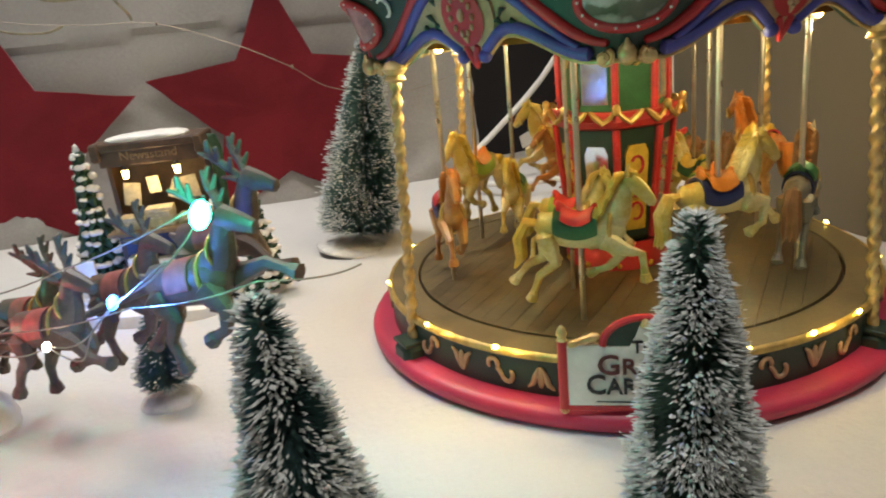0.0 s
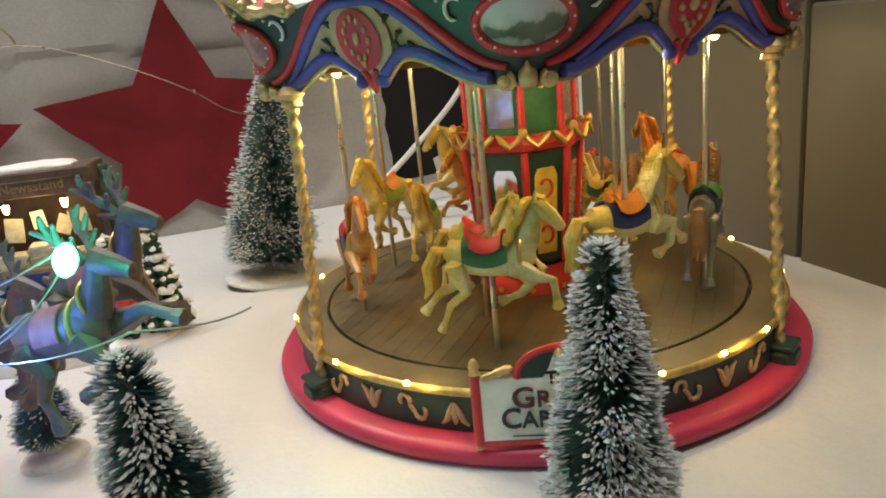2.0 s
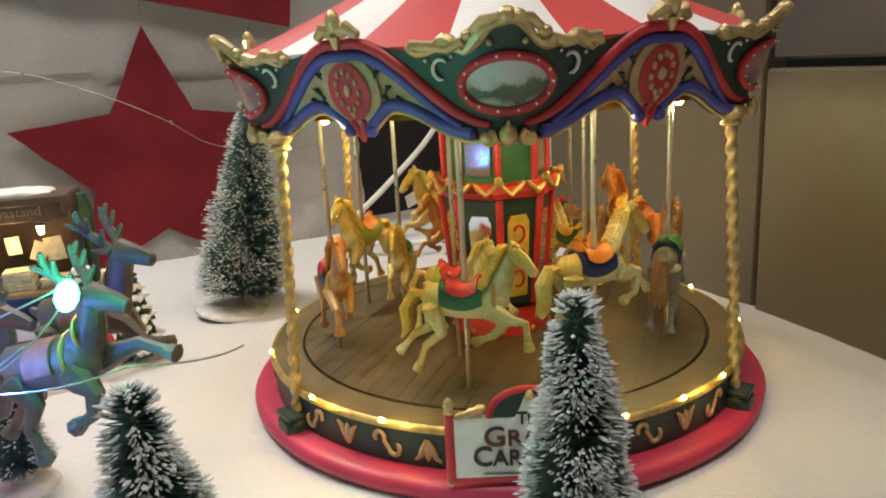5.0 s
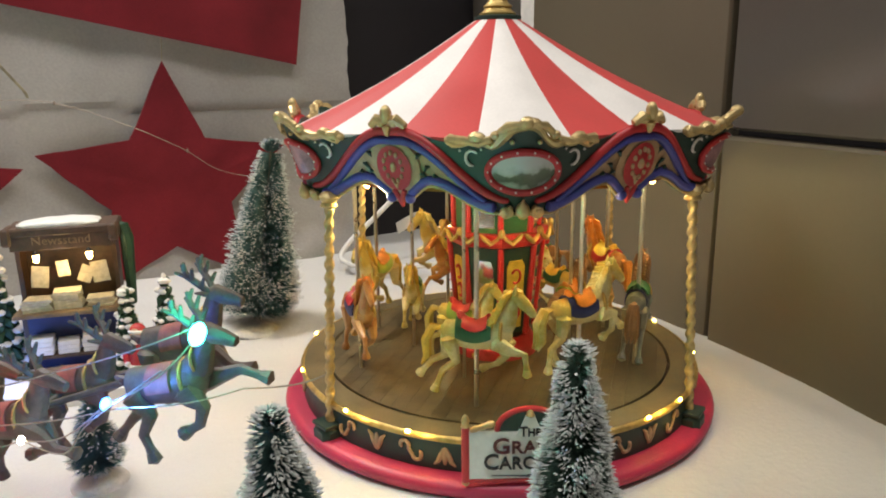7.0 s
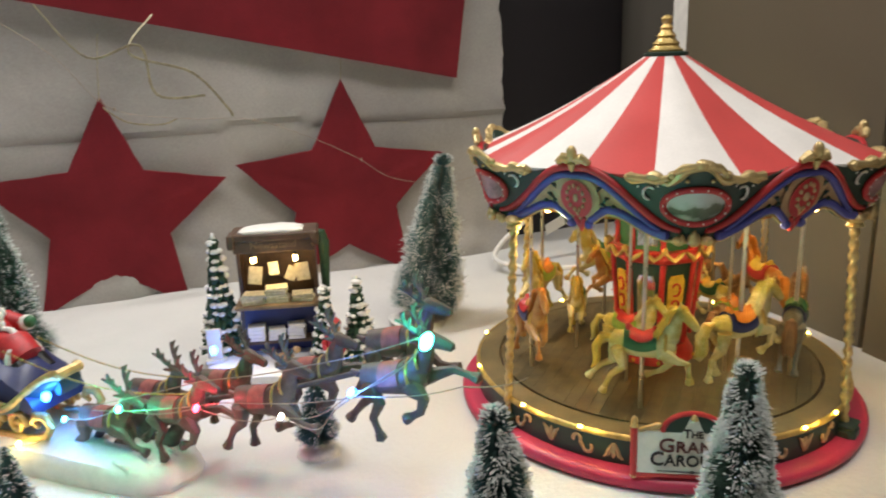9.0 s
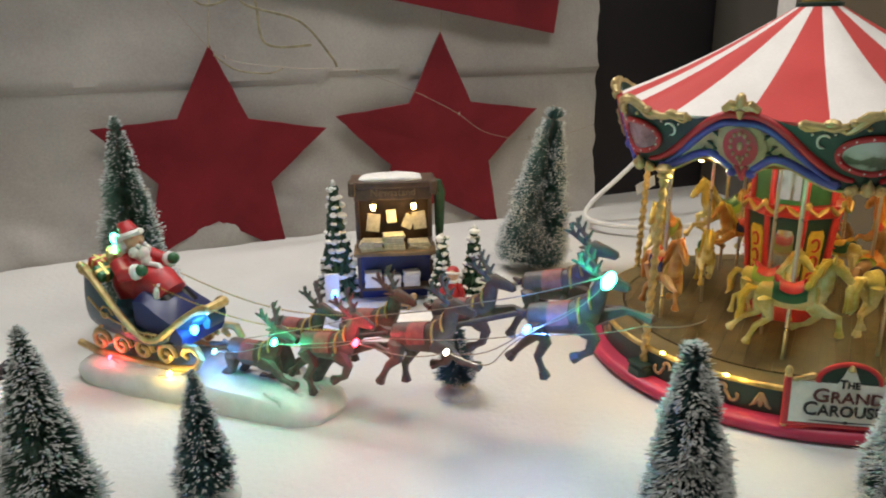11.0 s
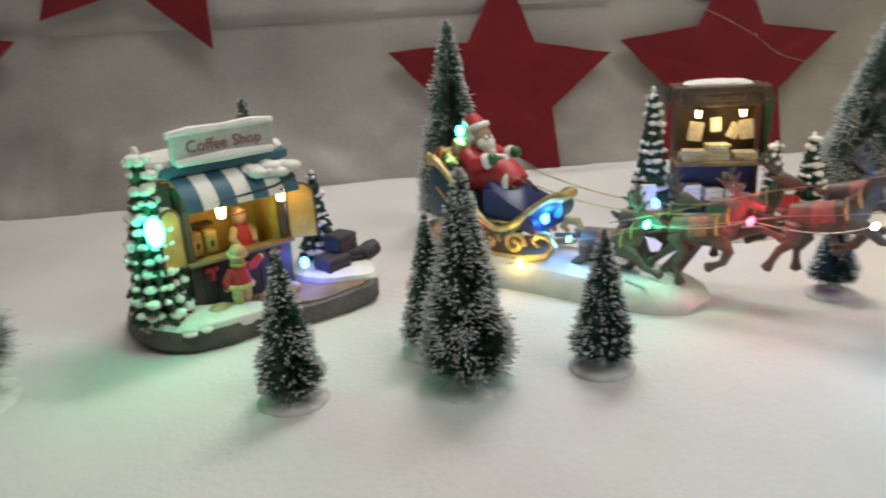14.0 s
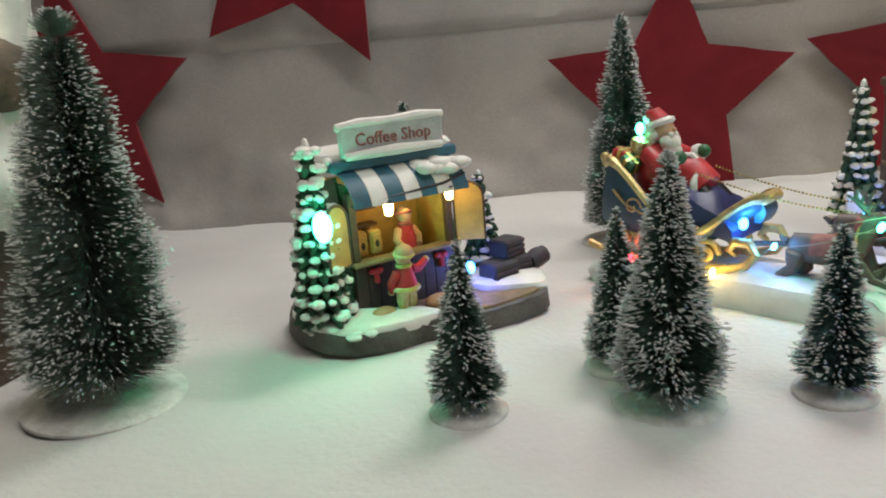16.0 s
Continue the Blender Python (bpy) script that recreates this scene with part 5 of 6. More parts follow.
# plain figurines, one mesh each
def figurine(name, m, mats, reach=0, hem=0.0105):
    """One plain mesh; reach: -1 or 1 stretches that arm out; hem: the height of the coat's edge."""
    k = Kit()
    k.slot(0).lathe([(0.0005, hem - 0.0005), (0.0070, hem), (0.0067, hem * 0.5 + 0.0105), (0.0056, 0.022), (0.0044, 0.026), (0.0005, 0.0275)], 14)
    for sg in (-1, 1):
        k.slot(1).tube([(sg * 0.0026, 0, hem + 0.0015), (sg * 0.0030, 0, hem * 0.5), (sg * 0.0028, 0, 0.004)], [0.0036, 0.0036, 0.0027], 8)
        k.slot(3).ball((sg * 0.0028, -0.001, 0.0018), (0.0024, 0.0034, 0.0018), 8, 6)
        out = reach == sg
        k.slot(5).tube([(sg * 0.005, 0, 0.0240), (sg * 0.0120, -0.002, 0.0225), (sg * 0.0190, -0.004, 0.0250)] if out else [(sg * 0.005, 0, 0.024), (sg * 0.0085, -0.002, 0.018), (sg * 0.0065, -0.005, 0.0135)], [0.0028, 0.0026, 0.0022], 8)
        k.slot(1).ball((sg * 0.0200, -0.0043, 0.0252) if out else (sg * 0.0062, -0.0056, 0.0128), 0.0022, 8, 6)
    k.slot(1).tube([(0.0071 * math.cos(t), 0.0071 * math.sin(t), hem + 0.0003) for t in [2 * math.pi * i / 14 for i in range(15)]], 0.0016, 6)
    k.slot(1).tube([(0.0034 * math.cos(t), 0.0034 * math.sin(t), 0.0275) for t in [2 * math.pi * i / 12 for i in range(13)]], 0.0016, 6)
    k.slot(2).ball((0, 0, 0.0328), (0.0050, 0.0048, 0.0056), 12, 8)
    k.slot(4).ball((0, 0.0012, 0.0346), (0.0054, 0.0050, 0.0048), 12, 8)
    k.slot(1).tube([(0.0052 * math.cos(t), 0.0008 + 0.0050 * math.sin(t), 0.0338 - 0.0012 * math.sin(t)) for t in [2 * math.pi * i / 14 for i in range(15)]], 0.0011, 6)
    ob = part(name, k, mats)
    ob.matrix_basis = m
    return ob


shop_m = pose(-0.4831, 0.4518, snow_height(-0.4831, 0.4518) - 0.001, 0, 0, 37)
tagged(figurine("figurine", shop_m @ pose(-0.0100, -0.0125, 0.0140, 0, 0, 190) @ Matrix.Diagonal((0.98, 0.98, 1.02, 1)), [CLOTHRED, CREAM, SKIN, BLACK, TAN, CLOTHRED], -1, 0.0145), "child figurine in a red coat facing the coffee counter", "figurine")
tagged(figurine("figurine", shop_m @ pose(0.008, 0.015, 0.0330, 0, 0, 6) @ Matrix.Diagonal((0.92, 0.92, 0.92, 1)), [CLOTHRED, BRICK, SKIN, BLACK, BROWN, SKIN]), "shopkeeper figurine in a red apron behind the counter", "figurine")

# ---- newsstand ----
NEWS_M = pose(-0.1300, 0.5720, snow_height(-0.13, 0.572) - 0.001, 0, 0, -14)
NEWS = thing("newsstand", NEWS_M, "dark wooden miniature newsstand with lit lanterns and paper stacks", "village house")
rim = blob_outline([(-0.060, -0.006), (-0.050, -0.040), (0.0, -0.052), (0.050, -0.048), (0.074, -0.020), (0.066, 0.020), (0.0, 0.034), (-0.054, 0.026)], 31, 0.0008)
part("snow_base", slab(rim, [(1.0, 0.0), (1.02, 0.004), (0.98, 0.009), (0.85, 0.0115)]), WHITE, NEWS)
part("back_wall", Kit().box((0, 0.020, 0.060), (0.060, 0.003, 0.10), bevel=0.0006), BROWN, NEWS)
for sg in (-1, 1):
    part("side_wall", Kit().prism([(-0.004, 0.010), (0.020, 0.010), (0.020, 0.108), (0.002, 0.108), (0.004, 0.062), (-0.004, 0.054)], 0.003, m=pose(sg * 0.0305 - 0.0015, 0, 0, 90, 0, 90)), BROWN, NEWS, smooth=False)
part("lower_wall", Kit().box((0, -0.002, 0.031), (0.060, 0.003, 0.044), bevel=0.0006), NAVY, NEWS, "dark blue lower front")
part("counter", Kit().box((0, -0.004, 0.0545), (0.068, 0.030, 0.0030), bevel=0.0008), DIRT, NEWS)
part("shelf", Kit().box((0, -0.010, 0.024), (0.056, 0.016, 0.0022), bevel=0.0005), BROWN, NEWS)
part("roof", Kit().box((0, 0.008, 0.1100), (0.070, 0.034, 0.0060), bevel=0.0012), BROWN, NEWS)
part("fascia", Kit().box((0, -0.0065, 0.1035), (0.064, 0.0030, 0.0120), bevel=0.0008), BROWN, NEWS)
lettering("lettering", "Newsstand", 0.0082, DIRT, NEWS, pose(0, -0.0082, 0.1038, 90), "faded gold letters")
rs = blob_outline([(-0.026, -0.004), (0.0, -0.006), (0.022, -0.003), (0.020, 0.016), (0.0, 0.020), (-0.022, 0.016)], 33, 0.0010)
part("roof_snow", slab(rs, [(1.0, 0.1125), (1.02, 0.1140), (0.95, 0.1155), (0.7, 0.1165)]), WHITE, NEWS)
for sg in (-1, 1):
    part("bracket", Kit().box((sg * 0.033, -0.002, 0.1075), (0.006, 0.018, 0.012), bevel=0.0015), BROWN, NEWS)
lantern(NEWS, -0.0165, -0.009, 0.0895, 0.9)
lantern(NEWS, 0.0165, -0.009, 0.0895, 0.9)
rnd = random.Random(8)
for x, z, s, a in ((-0.017, 0.078, 0.015, 8), (-0.002, 0.083, 0.011, -4), (0.012, 0.078, 0.012, 24), (0.021, 0.079, 0.015, -6)):
    part("hung_paper", Kit().box((0, 0, 0), (s * 0.72, 0.0007, s)), PAPER, NEWS, "newspaper hung on the wall", m=pose(x, 0.0165 - 0.02, z, 0, a, 0), smooth=False)
for x, y, n, wd in ((-0.0190, -0.008, 4, 0.0185), (-0.0005, -0.006, 6, 0.0175), (0.0205, -0.006, 3, 0.0170)):
    for j in range(n):
        part("newspaper", Kit().box((0, 0, 0), (wd, 0.0135, 0.0020), bevel=0.0003), PAPER, NEWS, m=pose(x + rnd.uniform(-0.001, 0.001), y, 0.0571 + j * 0.0021, 0, 0, rnd.uniform(-9, 9)), smooth=False)
for x, n in ((-0.019, 4), (-0.003, 3), (0.013, 4)):
    for j in range(n):
        part("newspaper", Kit().box((0, 0, 0), (0.0135, 0.011, 0.0030), bevel=0.0003), WHITE, NEWS, m=pose(x, -0.011, 0.0268 + j * 0.0031, 0, 0, rnd.uniform(-10, 10)), smooth=False)
# tapered tube standing in for a dark green item by the roof
part("green_piece", Kit().tube([(0.036, 0.010, 0.108), (0.039, 0.008, 0.100), (0.038, 0.010, 0.05)], [0.005, 0.0048, 0.003], 8), FOLIAGE, NEWS)
resin_fir(NEWS, -0.0490, 0.004, 0.009, 0.104, 0.0180, 41)
resin_fir(NEWS, 0.038, -0.026, 0.009, 0.064, 0.0145, 42)
resin_fir(NEWS, 0.064, -0.026, 0.009, 0.070, 0.0160, 43)
k = Kit().box((-0.053, -0.016, 0.024), (0.012, 0.003, 0.030), bevel=0.0006).box((-0.0525, -0.0165, 0.012), (0.016, 0.010, 0.004), bevel=0.001)
part("placard", k, WHITE, NEWS, "white placard standing in the snow")
k = Kit().tube([(0.0, -0.030, 0.0165), (0.009, -0.032, 0.0175)], [0.0034, 0.0036], 9).ball((0.0135, -0.0325, 0.0225), (0.0032, 0.0028, 0.0030), 8, 6)
for dx in (0.0, 0.009):
    for dy in (-0.002, 0.002):
        k.tube([(dx, -0.031 + dy, 0.0165), (dx, -0.031 + dy, 0.0105)], [0.0015, 0.0012], 6)
k.tube([(-0.002, -0.030, 0.018), (-0.006, -0.029, 0.022)], [0.0013, 0.0006], 6)
part("dog_figure", k, TAN, NEWS, "tan sitting toy dog")
tagged(figurine("figurine", NEWS_M @ pose(0.0450, -0.040, 0.0100, 0, 0, -20), [CLOTHRED, WHITE, SKIN, BLACK, CLOTHRED, CLOTHRED]), "figurine in a red coat beside the newsstand", "figurine")

# ---- sleigh with its team: x ahead, y to the left ----
SL_M = pose(-0.3170, 0.5080, 0.0, 0, 0, -43)
SET = thing("sleigh_set", SL_M, "blue and gold toy sleigh drawn by brown reindeer", "sleigh")


def sl(x, y, z):
    return SL_M @ Vector((x, y, z))


def to_sl(x, y, z):
    return SL_M.inverted() @ Vector((x, y, z))


rim = blob_outline([(-0.050, -0.026), (0.0, -0.034), (0.060, -0.030), (0.120, -0.028), (0.142, -0.014), (0.140, 0.012), (0.10, 0.026), (0.03, 0.030), (-0.045, 0.026)], 51, 0.0010)
part("snow_base", slab(rim, [(1.0, -0.002), (1.03, 0.004), (1.0, 0.010), (0.90, 0.0145), (0.6, 0.0165)]), WHITE, SET, "rounded white snow base")
k = Kit()
for x, y in ((0.118, -0.022), (0.128, -0.012), (0.134, 0.002)):
    k.tube([(x - 0.012, y, 0.0165), (x, y - 0.002, 0.0150), (x + 0.008, y - 0.004, 0.0080), (x + 0.010, y - 0.005, 0.0020)], [0.0008, 0.0016, 0.0016, 0.0008], 6)
part("ridges", k, FROSTDISC, SET)


# hull: a curved tub, its upper edge swept up to the back and curled in front
def hull_top(p):
    x = -0.042 + 0.095 * p
    if p < 0.62:
        z = 0.077 - 0.041 * smooth01(p / 0.62)
    else:
        z = 0.036 + 0.022 * smooth01((p - 0.62) / 0.38)
    return x, z


def hull_wide(p):
    return 0.0245 - 0.007 * abs(2 * p - 1) ** 4 - 0.0085 * smooth01((p - 0.62) / 0.38)


def hull(p, q, inset=0.0):
    x, zt = hull_top(p)
    side, f = (-1, q * 2) if q < 0.5 else (1, 2 - q * 2)
    zb = 0.030 + 0.006 * (2 * p - 1) ** 2 + 0.014 * smooth01((p - 0.72) / 0.28)
    wid = hull_wide(p) - inset
    y = side * wid * (0.35 + 0.65 * math.sqrt(max(0, 1 - f ** 3))) if f < 1 else 0
    bottom = f >= 0.92
    z = zt + (zb - zt) * min(1, f / 0.92) + inset * (f > 0.5)
    if bottom:
        y = side * wid * 0.45 * (1 - (f - 0.92) / 0.08)
    return (x - 0.010 * f * (1 - p), y, z)


k = Kit().grid(lambda p, q: hull(p, q), 28, 24, lambda p, q: hull(p, q, 0.0022))
part("hull", k, SLEIGH, SET, "deep blue sleigh body")
k = Kit()
for sg in (-1, 1):
    k.tube([(hull_top(i / 24)[0], sg * (hull_wide(i / 24) - 0.0006), hull_top(i / 24)[1] + 0.0006) for i in range(25)], [0.0032] * 3 + [0.0024] * 20 + [0.003, 0.0034], 8)
k.tube([(-0.042, y * 0.001, 0.0775 + 0.002 * math.cos(y / 8)) for y in range(-20, 21, 4)], 0.003, 8)
k.tube([(0.0545, y * 0.001, 0.0585) for y in range(-9, 10, 3)], 0.0034, 8)
for sg in (-1, 1):
    k.ball((-0.043, sg * 0.019, 0.0795), 0.0030, 10, 7)
part("gold_edge", k, PALEGOLD, SET, "gold scrolled sleigh edge")
k = Kit()
for sg in (-1, 1):
    y = sg * 0.0242
    for x0, z0, r in ((-0.020, 0.050, 0.0065), (-0.002, 0.042, 0.0055), (0.016, 0.038, 0.005)):
        k.tube([(x0 + r * (1 - i * 0.06) * math.cos(i * 0.5), y, z0 + r * (1 - i * 0.06) * math.sin(i * 0.5)) for i in range(15)], 0.0008, 6)
    k.tube([(-0.034, y, 0.060), (-0.026, y, 0.052), (-0.012, y, 0.046), (0.010, y, 0.0415), (0.024, y, 0.042)], 0.0008, 6)
part("scrollwork", k, PALEGOLD, SET)
nose = Kit().grid(lambda p, q: (0.0525 + 0.0030 * math.sin(math.pi * p), (2 * q - 1) * (0.0088 - 0.0020 * p), 0.0575 - 0.0135 * p), 6, 6, lambda p, q: (0.0490, (2 * q - 1) * (0.0088 - 0.0020 * p), 0.0575 - 0.0135 * p))
part("nose", nose, SLEIGH, SET, "rounded blue front of the sleigh")
for sg in (-1, 1):
    k, y = Kit(), sg * 0.0195
    k.tube([(-0.056, y, 0.0215), (-0.040, y, 0.0175), (0.000, y, 0.0165), (0.034, y, 0.0175), (0.050, y, 0.0215), (0.056, y, 0.0290), (0.052, y, 0.0350), (0.044, y, 0.0350), (0.041, y, 0.030), (0.045, y, 0.0270)], [0.0026] * 6 + [0.0030, 0.0030, 0.0026, 0.0016], 8)
    for x0 in (-0.034, -0.014, 0.006, 0.026):
        k.tube([(x0 + 0.0085 * (1 - i * 0.055) * math.cos(i * 0.55), y, 0.0265 + 0.0085 * (1 - i * 0.055) * math.sin(i * 0.55)) for i in range(16)], 0.0020, 7)
        k.tube([(x0 - 0.004, y, 0.033), (x0 + 0.004, y * 0.9, 0.039)], 0.0014, 6)
    part("runner", k, PALEGOLD, SET, "scrolled gold runner")
for i, (x, y, z, mt) in enumerate(((-0.040, -0.010, 0.084, CLOTHRED), (-0.036, 0.008, 0.086, TEAL), (-0.030, -0.004, 0.090, CREAM), (-0.032, -0.014, 0.080, MIDGREEN))):
    g = part("gift", Kit().box((0, 0, 0), (0.011, 0.011, 0.009), bevel=0.0015), mt, SET, m=pose(x + 0.004, y, z - 0.005, 12 * i, 20 - 9 * i, 25 * i))
    part("ribbon", Kit().box((0, 0, 0), (0.0113, 0.0022, 0.0093)).box((0, 0, 0.0002), (0.0022, 0.0113, 0.0095)), GOLD, g)
SANTA = Kit()
SANTA.slot(0).lathe([(0.0005, 0.0), (0.0150, 0.002), (0.0165, 0.012), (0.0135, 0.024), (0.0075, 0.031), (0.0005, 0.032)], 18, m=pose(-0.006, 0, 0.052, 0, -6, 0))
SANTA.slot(0).tube([(-0.004, 0, 0.058), (0.006, 0, 0.0610), (0.015, 0, 0.0610), (0.022, 0, 0.053)], [0.0130, 0.0128, 0.0122, 0.0116], 16)
SANTA.slot(1).tube([(0.0222 - 0.0010 * abs(math.cos(t)), 0.0118 * math.cos(t), 0.0535 + 0.0116 * math.sin(t)) for t in [2 * math.pi * i / 18 for i in range(19)]], 0.0024, 7)
SANTA.slot(1).tube([(-0.002, 0.0, 0.0855), (0.0085, 0.0, 0.0745), (0.016, 0.0, 0.0735), (0.0225, 0.0, 0.0650)], [0.0020, 0.0020, 0.0022, 0.0024], 7)
for sg in (-1, 1):
    SANTA.slot(3).tube([(0.0235, sg * 0.007, 0.052), (0.031, sg * 0.008, 0.044)], [0.0060, 0.0052], 10)
    SANTA.slot(0).tube([(-0.006, sg * 0.012, 0.078), (0.003, sg * 0.0175, 0.072), (0.012, sg * 0.0150, 0.0735)], [0.0062, 0.0056, 0.0048], 9)
    SANTA.slot(1).tube([(0.0105, sg * 0.0155, 0.0733), (0.0132, sg * 0.0148, 0.0738)], [0.0056, 0.0054], 9)
    SANTA.slot(4).ball((0.0160, sg * 0.0142, 0.0744), 0.0042, 9, 6)
SANTA.slot(2).ball((-0.0015, 0, 0.0910), (0.0070, 0.0066, 0.0075), 14, 10)
SANTA.slot(2).ball((0.0056, 0, 0.0905), 0.0017, 8, 6)
for bx, by, bz, br in ((0.0030, 0, 0.0818, 0.0058), (0.0052, 0, 0.0772, 0.0042), (0.0022, 0.0048, 0.0838, 0.0040), (0.0022, -0.0048, 0.0838, 0.0040), (0.0046, 0.0026, 0.0876, 0.0020), (0.0046, -0.0026, 0.0876, 0.0020),
                       (-0.0056, 0.0046, 0.0890, 0.0040), (-0.0056, -0.0046, 0.0890, 0.0040), (-0.0070, 0, 0.0870, 0.0044)):
    SANTA.slot(1).ball((bx, by, bz), br, 10, 7)
SANTA.slot(1).tube([(-0.003 + 0.0066 * math.cos(t), 0.0068 * math.sin(t), 0.0955 + 0.0015 * math.cos(t)) for t in [2 * math.pi * i / 14 for i in range(15)]], 0.0024, 6)
SANTA.slot(0).tube([(-0.004, 0, 0.0965), (-0.0065, 0, 0.1010), (-0.0115, 0, 0.1015)], [0.0070, 0.0054, 0.0026], 12)
SANTA.slot(1).ball((-0.0140, 0.003, 0.0990), 0.0028, 8, 6)
SANTA.slot(1).tube([(-0.0075, 0.0055, 0.096), (-0.0085, 0.004, 0.086), (-0.0080, -0.004, 0.086), (-0.0075, -0.0055, 0.096)], [0.003, 0.0042, 0.0042, 0.003], 8)
part("lap_blanket", Kit().grid(lambda p, q: (0.002 + 0.040 * p, -0.020 + 0.040 * q, 0.0605 - 0.020 * p * p + 0.004 * math.sin(math.pi * q) + 0.0012 * math.sin(9 * p + 7 * q)), 12, 12, lambda p, q: (0.002 + 0.040 * p, -0.020 + 0.040 * q, 0.044 - 0.010 * p)), NAVY, SET, "dark blue lap blanket")
ob = part("figurine", SANTA, [CLOTHRED, WHITE, SKIN, BLACK, MIDGREEN])
ob.matrix_basis = SL_M @ pose(-0.002, 0.003, 0.004, 0, -7, 0)
tagged(ob, "plump figurine in a red coat and white beard riding the sleigh", "figurine")


def deer_kit(gait):
    k, s, legs_out = Kit(), 0.00135, []
    def sc(ps):
        return [(x * s, y * s, z * s) for x, y, z in ps]
    k.tube(sc([(-15, 0, 2), (-13, 0, 2.5), (-6, 0, 1.5), (3, 0, 0.5), (10, 0, 1.8), (13, 0, 4)]), [r * s for r in (2.2, 5.6, 6.6, 6.6, 6.8, 4.6)], 11, squash=0.8, side=(0, 1, 0))
    k.tube(sc(bez([(9, 0, 3), (15, 0, 5), (16, 0, 10), (19, 0, 14)], 6)), [r * s for r in (5.8, 5.4, 4.8, 4.2, 3.7, 3.3, 3.0)], 9, squash=0.8, side=(0, 1, 0))
    k.tube(sc([(17, 0, 14.8), (20, 0, 15), (25, 0, 12.6), (28.5, 0, 10.6)]), [r * s for r in (2.6, 3.5, 2.6, 1.9)], 9, squash=0.8, side=(0, 1, 0))
    for sd in (-1, 1):
        k.tube(sc([(17.5, sd * 2.2, 16), (15.5, sd * 5.2, 17.5)]), [1.2 * s, 0.4 * s], 6)
    k.tube(sc([(-16, 0, 4), (-19, 0, 6)]), [1.8 * s, 0.8 * s], 7)
    legs = ([((8, -3, -1), (15, -3, -5), (19, -3, -11), (25, -3, -13)), ((8, 3, -1), (12, 3, -9), (8, 3, -14), (3, 3, -15)),
             ((-11, -3.2, 0), (-13, -3.2, -9), (-19, -3.2, -13), (-24, -3.2, -20)), ((-12, 3.2, 0), (-9, 3.2, -9), (-14, 3.2, -15), (-15, 3.2, -22))],
            [((8, -3, -1), (12, -3, -9), (9, -3, -15), (4, -3, -17)), ((8, 3, -1), (18, 3, 0), (25, 3, 1), (32, 3, -3)),
             ((-11, -3.2, 0), (-8, -3.2, -9), (-13, -3.2, -16), (-12, -3.2, -24)), ((-12, 3.2, 0), (-15, 3.2, -8), (-21, 3.2, -12), (-27, 3.2, -17))])[gait]
    for p in legs:
        pts = [p[0], tuple(Vector(p[0]).lerp(Vector(p[1]), 0.5)), p[1], p[2], tuple(Vector(p[2]).lerp(Vector(p[3]), 0.6)), p[3]]
        pts = [(x, y, z * 0.86) for x, y, z in pts]
        leg = Kit().tube(sc(pts), [r * s for r in (4.6, 3.8, 2.6, 1.8, 1.5, 1.8)], 8, squash=0.85, side=(0, 1, 0))
        e = Vector(pts[-1])
        d = (e - Vector(pts[-3])).normalized()
        leg.tube(sc([tuple(e - d * 0.5), tuple(e + d * 2.4)]), [1.9 * s, 2.5 * s], 7)
        legs_out.append(leg.mesh("leg", DEER))
    return k.mesh("reindeer", DEER), legs_out


def antler_kit(sd):
    k, s = Kit(), 0.00135
    def sc(ps):
        return [((x + 1) * s, sd * y * s, (z - 4.2) * s) for x, y, z in ps]
    k.tube(sc([(17.0, 1.4, 20.5), (15.5, 3.0, 24), (13.0, 4.2, 27.5), (12.5, 4.6, 32)]), [1.1 * s, 1.25 * s, 1.1 * s, 0.6 * s], 6)
    for a, b in (((16.0, 2.6, 23), (18.5, 3.6, 26)), ((14, 3.8, 26), (16.2, 5.0, 30)), ((13.4, 4.0, 27), (10.2, 6.0, 30)), ((12.7, 4.5, 30), (14.2, 5.6, 32.5))):
        k.tube(sc([a, b]), [1.0 * s, 0.5 * s], 6)
    return k


def saddle_kit():
    k = Kit()
    def f(p, q, o=0.0008):
        a, r = radians(-5 + 190 * q), 0.0091 + o
        return (-0.006 + 0.012 * p, r * 0.84 * math.cos(a), 0.0008 + r * math.sin(a))
    return k.grid(f, 6, 14, lambda p, q: f(p, q, 0.0001))


deer_meshes = [deer_kit(g) for g in (0, 1)]
antler_meshes = [antler_kit(sd).mesh("antler", DEERGREY) for sd in (-1, 1)]
cloth_mesh = saddle_kit().mesh("saddle_cloth", BRICK)
k = Kit().tube([(0.0115, 0.0078 * math.cos(t), 0.0016 + 0.0095 * math.sin(t)) for t in [2 * math.pi * i / 16 for i in range(17)]], 0.0008, 6)
k.tube([(0.0182, 0.0056 * math.cos(t), 0.0095 + 0.0062 * math.sin(t)) for t in [2 * math.pi * i / 14 for i in range(15)]], 0.0007, 6)
harness_mesh = k.mesh("harness", GOLD)
TEAM = [(-0.2430, 0.4500, 0.0350, 4), (-0.2010, 0.4120, 0.0500, 9), (-0.1540, 0.3700, 0.0660, 12), (-0.1040, 0.3230, 0.0910, 14)]
